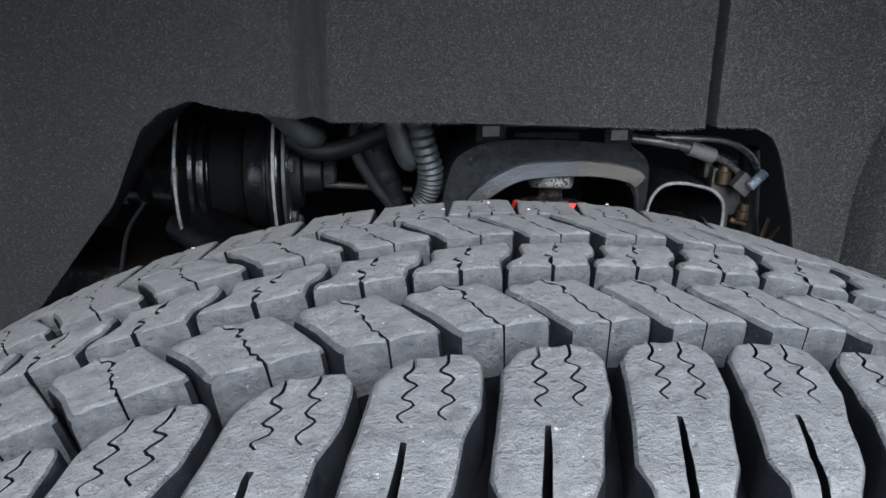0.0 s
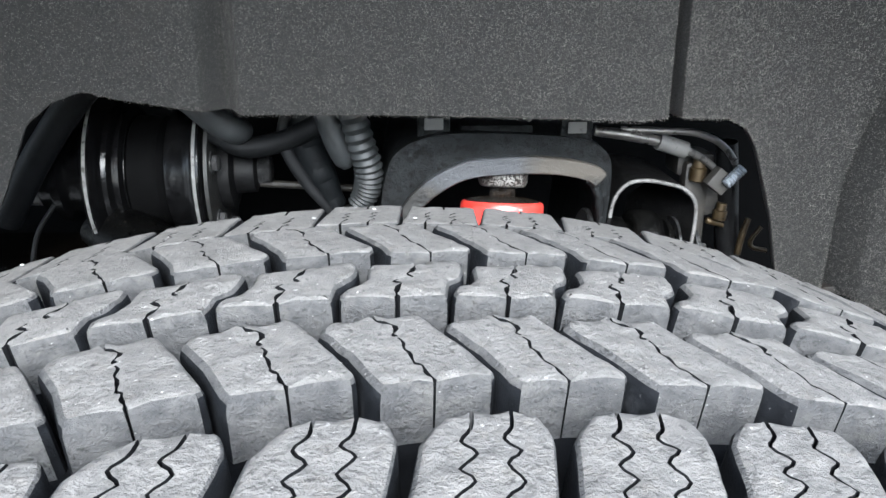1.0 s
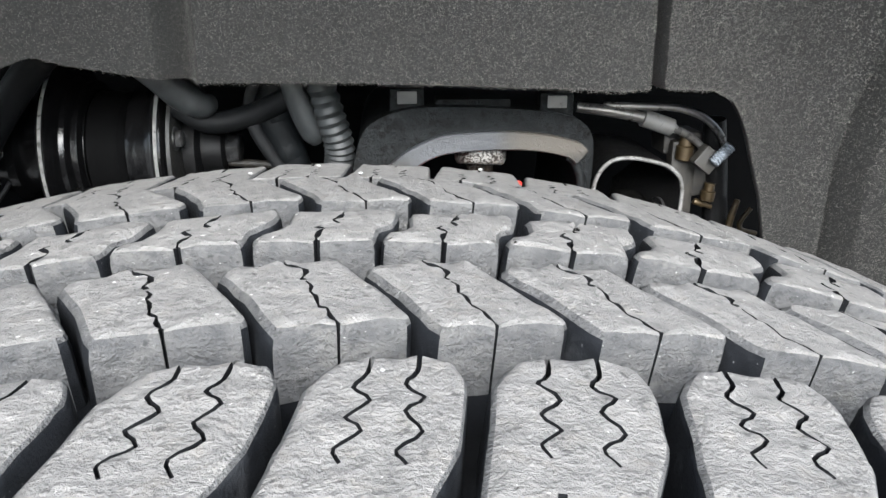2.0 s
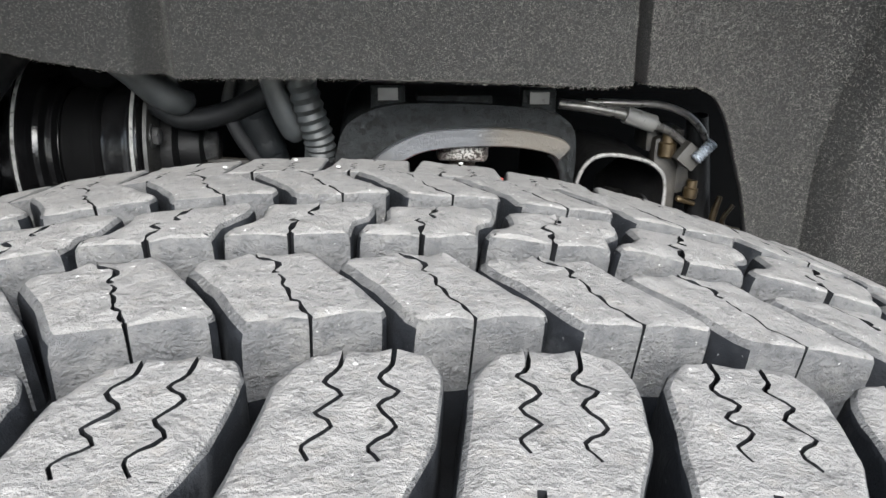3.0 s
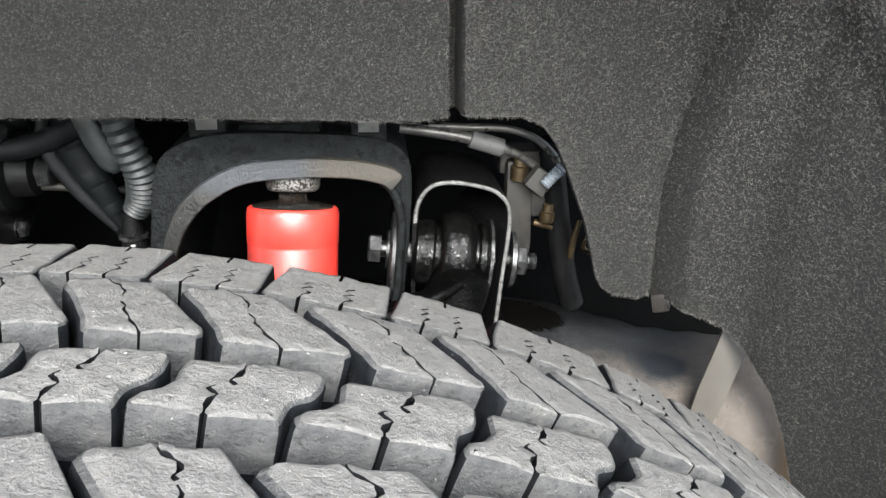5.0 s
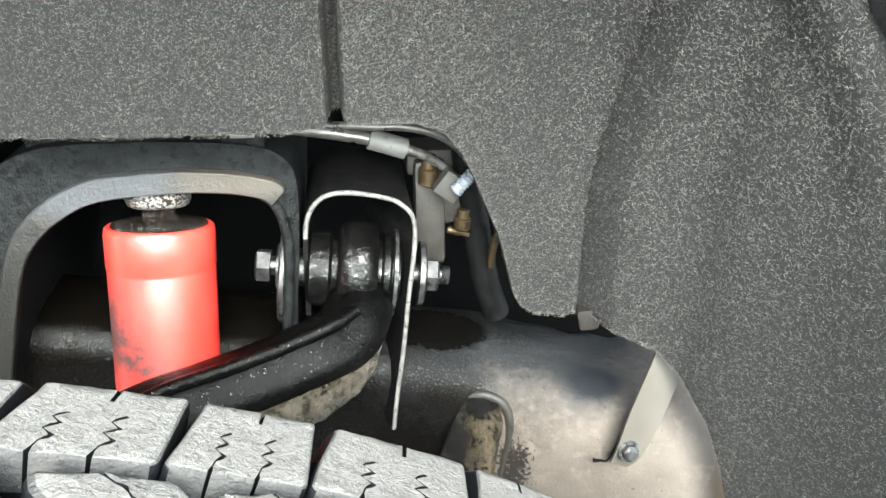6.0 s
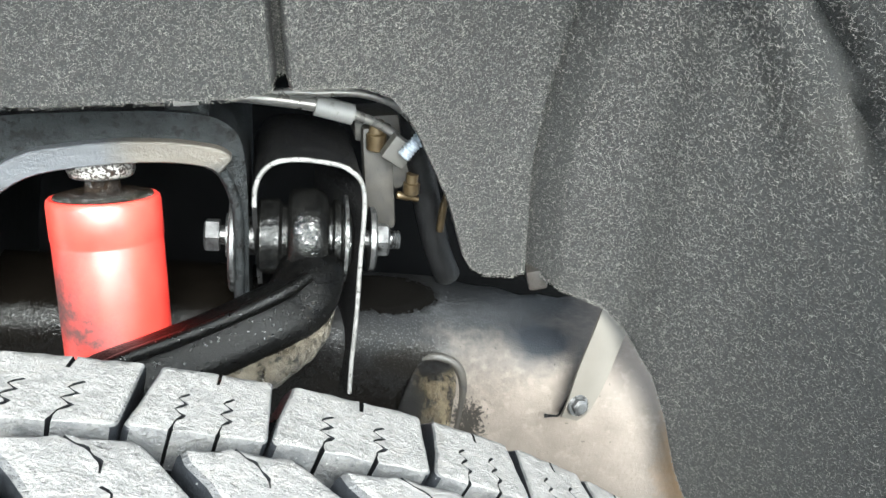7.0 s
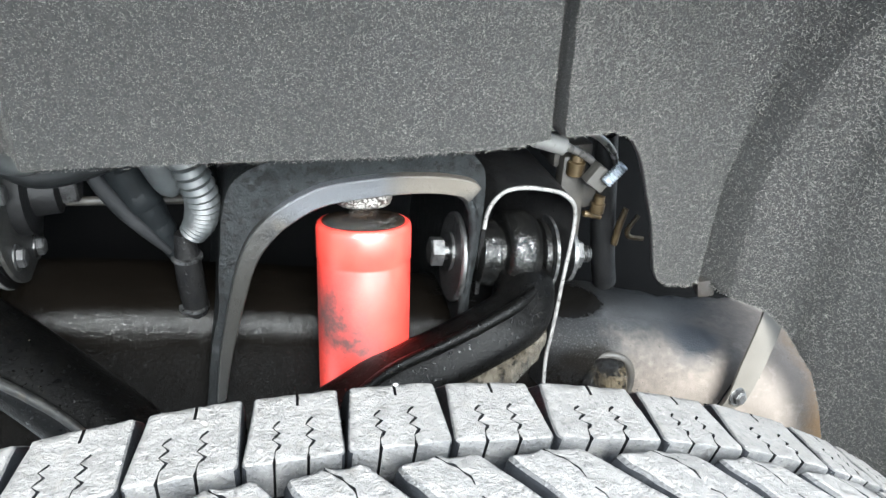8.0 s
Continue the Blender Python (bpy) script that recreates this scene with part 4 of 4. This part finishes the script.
BOLT = thing("pivot_bolt", (0.125, 0.345, 0.72), "zinc-plated hex pivot bolt with washers and nut", "bolt")
part("shank", _turned(c - X * 0.06, X, [(0, 0.006), (0.108, 0.006)], 24, bmesh.new()), ZINC, BOLT)
part("head", hexed(c - X * 0.058, -X, 0.009, 0.018), BRIGHT, BOLT)
part("cam_washer", _turned(c - X * 0.052 + Vector((0, 0, -0.004)), X, [(0, 0.030), (0.0012, 0.0315), (0.0035, 0.0315), (0.0045, 0.030)], 48, bmesh.new()), BRIGHT, BOLT, "large greasy cam washer")
part("washer", _turned(c - X * 0.054, X, [(0, 0.0135), (0.002, 0.0135)], 32, bmesh.new()), ZINC, BOLT)
part("spacer", _turned(c - X * 0.044, X, [(0, 0.012), (0.010, 0.012)], 32, bmesh.new()), ZINC, BOLT)
part("washer", _turned(c + X * 0.0335, X, [(0, 0.0205), (0.003, 0.0205), (0.004, 0.019)], 40, bmesh.new()), ZINC, BOLT)
part("nut", hexed(c + X * 0.0375, X, 0.009, 0.019), ZINC, BOLT)
part("thread", _turned(c + X * 0.0455, X, [(0.001 * i, 0.0062 if i % 2 else 0.0053) for i in range(9)], 20, bmesh.new()), ZINC, BOLT)

# ---------------------------------------------------------------- rear bushing drum and rods
DRUM = thing("bushing_drum", (-0.18, 0.36, 0.70), "glossy black drum-shaped rear suspension mount", "suspension mount")
d0 = Vector((-0.262, 0.375, 0.778))
part("drum", _turned(d0, (1, 0, 0), [(0, 0.022), (0.002, 0.030), (0.012, 0.031), (0.014, 0.037), (0.020, 0.037), (0.022, 0.031), (0.038, 0.033), (0.046, 0.042), (0.047, 0.064), (0.0485, 0.0665), (0.053, 0.0665),
                                      (0.055, 0.062), (0.057, 0.052), (0.060, 0.051), (0.062, 0.045), (0.064, 0.045), (0.0655, 0.050), (0.068, 0.050), (0.0695, 0.043), (0.070, 0.043)], 64, bmesh.new()), GLOSS, DRUM)
part("bellows", _turned(d0 + Vector((0.0695, 0, 0)), (1, 0, 0), [(0, 0.040), (0.002, 0.0425), (0.008, 0.0415), (0.012, 0.043), (0.018, 0.0415), (0.022, 0.0425), (0.026, 0.040)], 48, bmesh.new()), DARK, DRUM, "dull black rubber bellows")
part("bell", _turned(d0 + Vector((0.0955, 0, 0)), (1, 0, 0), [(0, 0.040), (0.003, 0.046), (0.009, 0.0485), (0.016, 0.0485), (0.020, 0.051), (0.0225, 0.060), (0.0255, 0.062), (0.0305, 0.062), (0.0325, 0.058)], 64, bmesh.new()), GLOSS, DRUM, "glossy black end bell")
for a, r in ((0.0495, 0.0669), (0.1215, 0.0624)):
    part("rim", _turned(d0 + Vector((a, 0, 0)), (1, 0, 0), [(0, r - 0.003), (0.0004, r), (0.0026, r), (0.003, r - 0.003)], 64, bmesh.new()), EDGE, DRUM, "worn bright flange rim")
part("hub", _turned(d0 + Vector((0.128, 0, 0)), (1, 0, 0), [(0, 0.030), (0.012, 0.029), (0.014, 0.018), (0.028, 0.017), (0.030, 0.012)], 32, bmesh.new()), SATIN, DRUM)
part("flange_plate", _turned(d0 + Vector((0.1285, 0, 0)), (1, 0, 0), [(0, 0.052), (0.0005, 0.0585), (0.0030, 0.0585), (0.0035, 0.0575)], 48, bmesh.new()), GREYLIP, DRUM, "grimy grey flange plate")
for a in (-40, 20, 80, 140, 200, 260):
    spot = d0 + Vector((0.132, -math.cos(radians(a)) * 0.046, math.sin(radians(a)) * 0.046))
    bolt = part("bolt", hexed(spot, (1, 0, 0), 0.006, 0.011), BRIGHT, DRUM, "greasy hex bolt")
    part("washer", _turned(spot - Vector((0.0004, 0, 0)), (1, 0, 0), [(0, 0.0082), (0.0014, 0.0082), (0.0017, 0.0076)], 24, bmesh.new()), ZINC, bolt)
part("nut", hexed(d0 + Vector((0.158, 0, 0)), (1, 0, 0), 0.010, 0.020), BRIGHT, DRUM)
ROD = thing("mount_rod", (-0.27, 0.36, 0.75), "short pale steel rod beside the drum mount", "rod")
part("rod", tube([(-0.285, 0.372, 0.760), (-0.240, 0.372, 0.758)], 0.006, 16), PIPE, ROD)
PIPE_END = thing("chassis_pipe", (-0.35, 0.35, 0.64), "dull brown-grey dusty chassis pipe behind the drum mount", "pipe")
part("pipe", tube(curve([(-0.52, 0.335, 0.650, 0.032), (-0.40, 0.345, 0.668, 0.032), (-0.30, 0.360, 0.682, 0.031), (-0.22, 0.385, 0.690, 0.028)], 8), seg=32), DUSTPLATE, PIPE_END)
ROD = thing("mount_rod", (-0.08, 0.36, 0.76), "thin dull steel rod running along the chassis", "rod")
part("rod", tube([(-0.115, 0.375, 0.768), (-0.03, 0.375, 0.762)], 0.003, 12), DUSTPLATE, ROD)

# ---------------------------------------------------------------- hoses and cables
def hose(name, label, category, points, mat=HOSE, ribs=0.0, steps=10, seg=18):
    t = thing(name, points[-1][:3], label, category)
    line = curve(points, steps)
    if ribs:
        line = [(*p[:3], p[3] * (1 + (ribs if i % 2 else -ribs))) for i, p in enumerate(line)]
    part("tube", tube(line, seg=seg), mat, t)
    return t


hose("rubber_hose", "thick grey rubber hose looped under the liner", "hose", [(-0.146, 0.300, 0.854, 0.009), (-0.132, 0.308, 0.840, 0.0095), (-0.118, 0.316, 0.825, 0.0100), (-0.108, 0.322, 0.818, 0.0090), (-0.103, 0.330, 0.818, 0.006)], RIBBED)
hose("rubber_hose", "long dark grey rubber hose rising behind the liner", "hose", [(-0.128, 0.335, 0.815, 0.007), (-0.105, 0.330, 0.805, 0.0075), (-0.075, 0.327, 0.811, 0.0075), (-0.045, 0.322, 0.827, 0.0075), (-0.02, 0.32, 0.85, 0.0075)])
hose("corrugated_hose", "ribbed light grey corrugated cable hose", "hose", [(-0.032, 0.312, 0.850, 0.0090), (-0.024, 0.315, 0.815, 0.0096), (-0.018, 0.319, 0.790, 0.0098), (-0.020, 0.322, 0.774, 0.0094), (-0.027, 0.324, 0.762, 0.0075)], RIBBED, 0.09, 9)
hose("cable_sleeve", "short pale grey cable sleeve beside the ribbed hose", "cable", [(-0.052, 0.316, 0.850, 0.006), (-0.044, 0.318, 0.822, 0.0085), (-0.036, 0.320, 0.800, 0.008), (-0.033, 0.322, 0.792, 0.004)], RIBBED)
loom = hose("wire_loom", "taped blue-grey wiring loom hanging down", "cable", [(-0.055, 0.340, 0.850, 0.011), (-0.063, 0.338, 0.812, 0.0135), (-0.058, 0.337, 0.793, 0.0125), (-0.050, 0.336, 0.774, 0.0105), (-0.042, 0.336, 0.754, 0.007), (-0.036, 0.336, 0.738, 0.005)], LOOM)
part("strip", tube(curve([(-0.066, 0.332, 0.850, 0.003), (-0.0775, 0.329, 0.820, 0.004), (-0.0755, 0.327, 0.803, 0.0045), (-0.065, 0.326, 0.783, 0.0045), (-0.053, 0.326, 0.766, 0.0035), (-0.041, 0.328, 0.749, 0.002)], 8), seg=12, squash=0.6), HOSE, loom, "folded blue-grey tape strip")
for x, y, z, r in ((-0.0625, 0.338, 0.810, 0.0139), (-0.0545, 0.3365, 0.784, 0.0120), (-0.046, 0.336, 0.764, 0.0092)):
    part("tape", _turned(Vector((x, y, z)), Vector((0.38, -0.05, -0.92)), [(-0.006, r * 0.97), (-0.005, r), (0.005, r), (0.006, r * 0.95)], 24, bmesh.new()), LOOM, loom, "wrapped grey tape")
plug = hose("sensor_plug", "black sensor plug with pale clip rings", "cable", [(-0.032, 0.332, 0.760, 0.006), (-0.032, 0.331, 0.735, 0.0085), (-0.031, 0.331, 0.705, 0.008), (-0.029, 0.333, 0.67, 0.006)], BLACK)
for z in (0.742, 0.705):
    part("ring", _turned(Vector((-0.032, 0.331, z)), Vector((0, 0, 1)), [(0, 0.0088), (0.0005, 0.0096), (0.0025, 0.0096), (0.003, 0.0088)], 24, bmesh.new()), ZINC, plug, "pale clip ring")
hose("strut_hose", "dark hose slanting beside the drum mount", "hose", [(-0.185, 0.320, 0.868, 0.010), (-0.215, 0.318, 0.838, 0.010), (-0.245, 0.320, 0.800, 0.010), (-0.275, 0.325, 0.755, 0.010)], HOSE)
hose("thin_cable", "thin dark cable below the drum mount", "cable", [(-0.238, 0.32, 0.768, 0.0016), (-0.252, 0.315, 0.745, 0.0016), (-0.262, 0.31, 0.70, 0.0016)], SATIN)
line1 = hose("brake_line", "bent steel brake line with a pale sleeve", "brake line", [(0.150, 0.345, 0.811, 0.0036), (0.174, 0.343, 0.808, 0.0040), (0.199, 0.343, 0.803, 0.0040), (0.220, 0.343, 0.796, 0.0034), (0.235, 0.344, 0.789, 0.0028), (0.248, 0.346, 0.778, 0.0026), (0.256, 0.352, 0.762, 0.0026)], PIPE)
part("sleeve", tube([(0.1985, 0.343, 0.8032), (0.2205, 0.343, 0.7958)], 0.0064, 20), PLASTIC, line1, "pale crimped sleeve")
hose("brake_line", "thin steel brake line curving under the liner edge", "brake line", [(0.170, 0.345, 0.812, 0.0024), (0.199, 0.340, 0.8115, 0.0026), (0.223, 0.340, 0.810, 0.0026), (0.243, 0.340, 0.803, 0.0026), (0.257, 0.341, 0.790, 0.0026), (0.263, 0.343, 0.775, 0.0024)], PIPE)
hose("drain_hose", "dark rubber hose running down behind the liner", "hose", [(0.256, 0.352, 0.800, 0.008), (0.262, 0.356, 0.765, 0.009), (0.268, 0.361, 0.73, 0.0095), (0.276, 0.366, 0.69, 0.0095), (0.286, 0.375, 0.66, 0.0095)], SATIN)
CLIP = thing("stud_clip", (0.242, 0.337, 0.762), "dull beige plastic clip with a bright threaded stud", "clip")
tilt = Euler((0.0, radians(38), 0.0)).to_matrix().to_4x4()
part("clip", box((0.2385, 0.332, 0.7655), (0.2545, 0.342, 0.7815), 0.0015, turn=tilt), DULL, CLIP)
way = Vector((0.62, 0.05, 0.62)).normalized()
part("stud", _turned(Vector((0.2480, 0.328, 0.7725)), way, [(0.0011 * i, 0.0045 if i % 2 else 0.0034) for i in range(17)], 20, bmesh.new()), STUDS, CLIP, "bright threaded stud")
for (x, y, z), way, tall, wide in (((0.2345, 0.350, 0.770), (0.05, 0, 1), 0.019, 0.0130), ((0.2560, 0.350, 0.738), (0.1, 0, 1), 0.014, 0.0110), ((0.2470, 0.352, 0.7375), (1, 0, -0.35), 0.015, 0.0050)):
    t = thing("brass_fitting", (x, y, z), "small dull brass pipe fitting", "fitting")
    part("fitting", _turned(Vector((x, y, z)), Vector(way), [(0, wide * 0.42), (0.001, wide * 0.5), (tall * 0.55, wide * 0.5), (tall * 0.6, wide * 0.38), (tall, wide * 0.36)], 12, bmesh.new()), BRASS, t)
CLAMP = thing("brass_clamp", (0.285, 0.352, 0.709), "bent brass-coloured wire clamp behind the liner", "clamp")
part("long_arm", tube(curve([(0.2815, 0.352, 0.738, 0.0022), (0.278, 0.352, 0.724, 0.0028), (0.276, 0.352, 0.708, 0.0026)], 5), seg=10), BRASS, CLAMP)
part("bent_arm", tube(curve([(0.293, 0.352, 0.731, 0.0018), (0.286, 0.352, 0.720, 0.0020), (0.288, 0.352, 0.7135, 0.0020), (0.300, 0.352, 0.7105, 0.0018)], 5), seg=10), BRASS, CLAMP)
RUSTY = thing("rusty_bracket", (0.334, 0.312, 0.675), "small rusty ochre bracket behind the liner's lower tip", "bracket")
part("plate", box((0.326, 0.303, 0.683), (0.339, 0.320, 0.698), 0.003, turn=Euler((0, radians(-12), radians(-14))).to_matrix().to_4x4()), RUST, RUSTY)
HOOK = thing("wire_hook", (0.338, 0.275, 0.60), "small dark wire hook beside the strap clip", "wire")
part("wire", tube(curve([(0.3335, 0.277, 0.6005, 0.0016), (0.337, 0.2745, 0.602, 0.0009), (0.341, 0.272, 0.604, 0.0008), (0.344, 0.2715, 0.612, 0.0008), (0.349, 0.272, 0.622, 0.0007)], 6), seg=8), BLACK, HOOK)
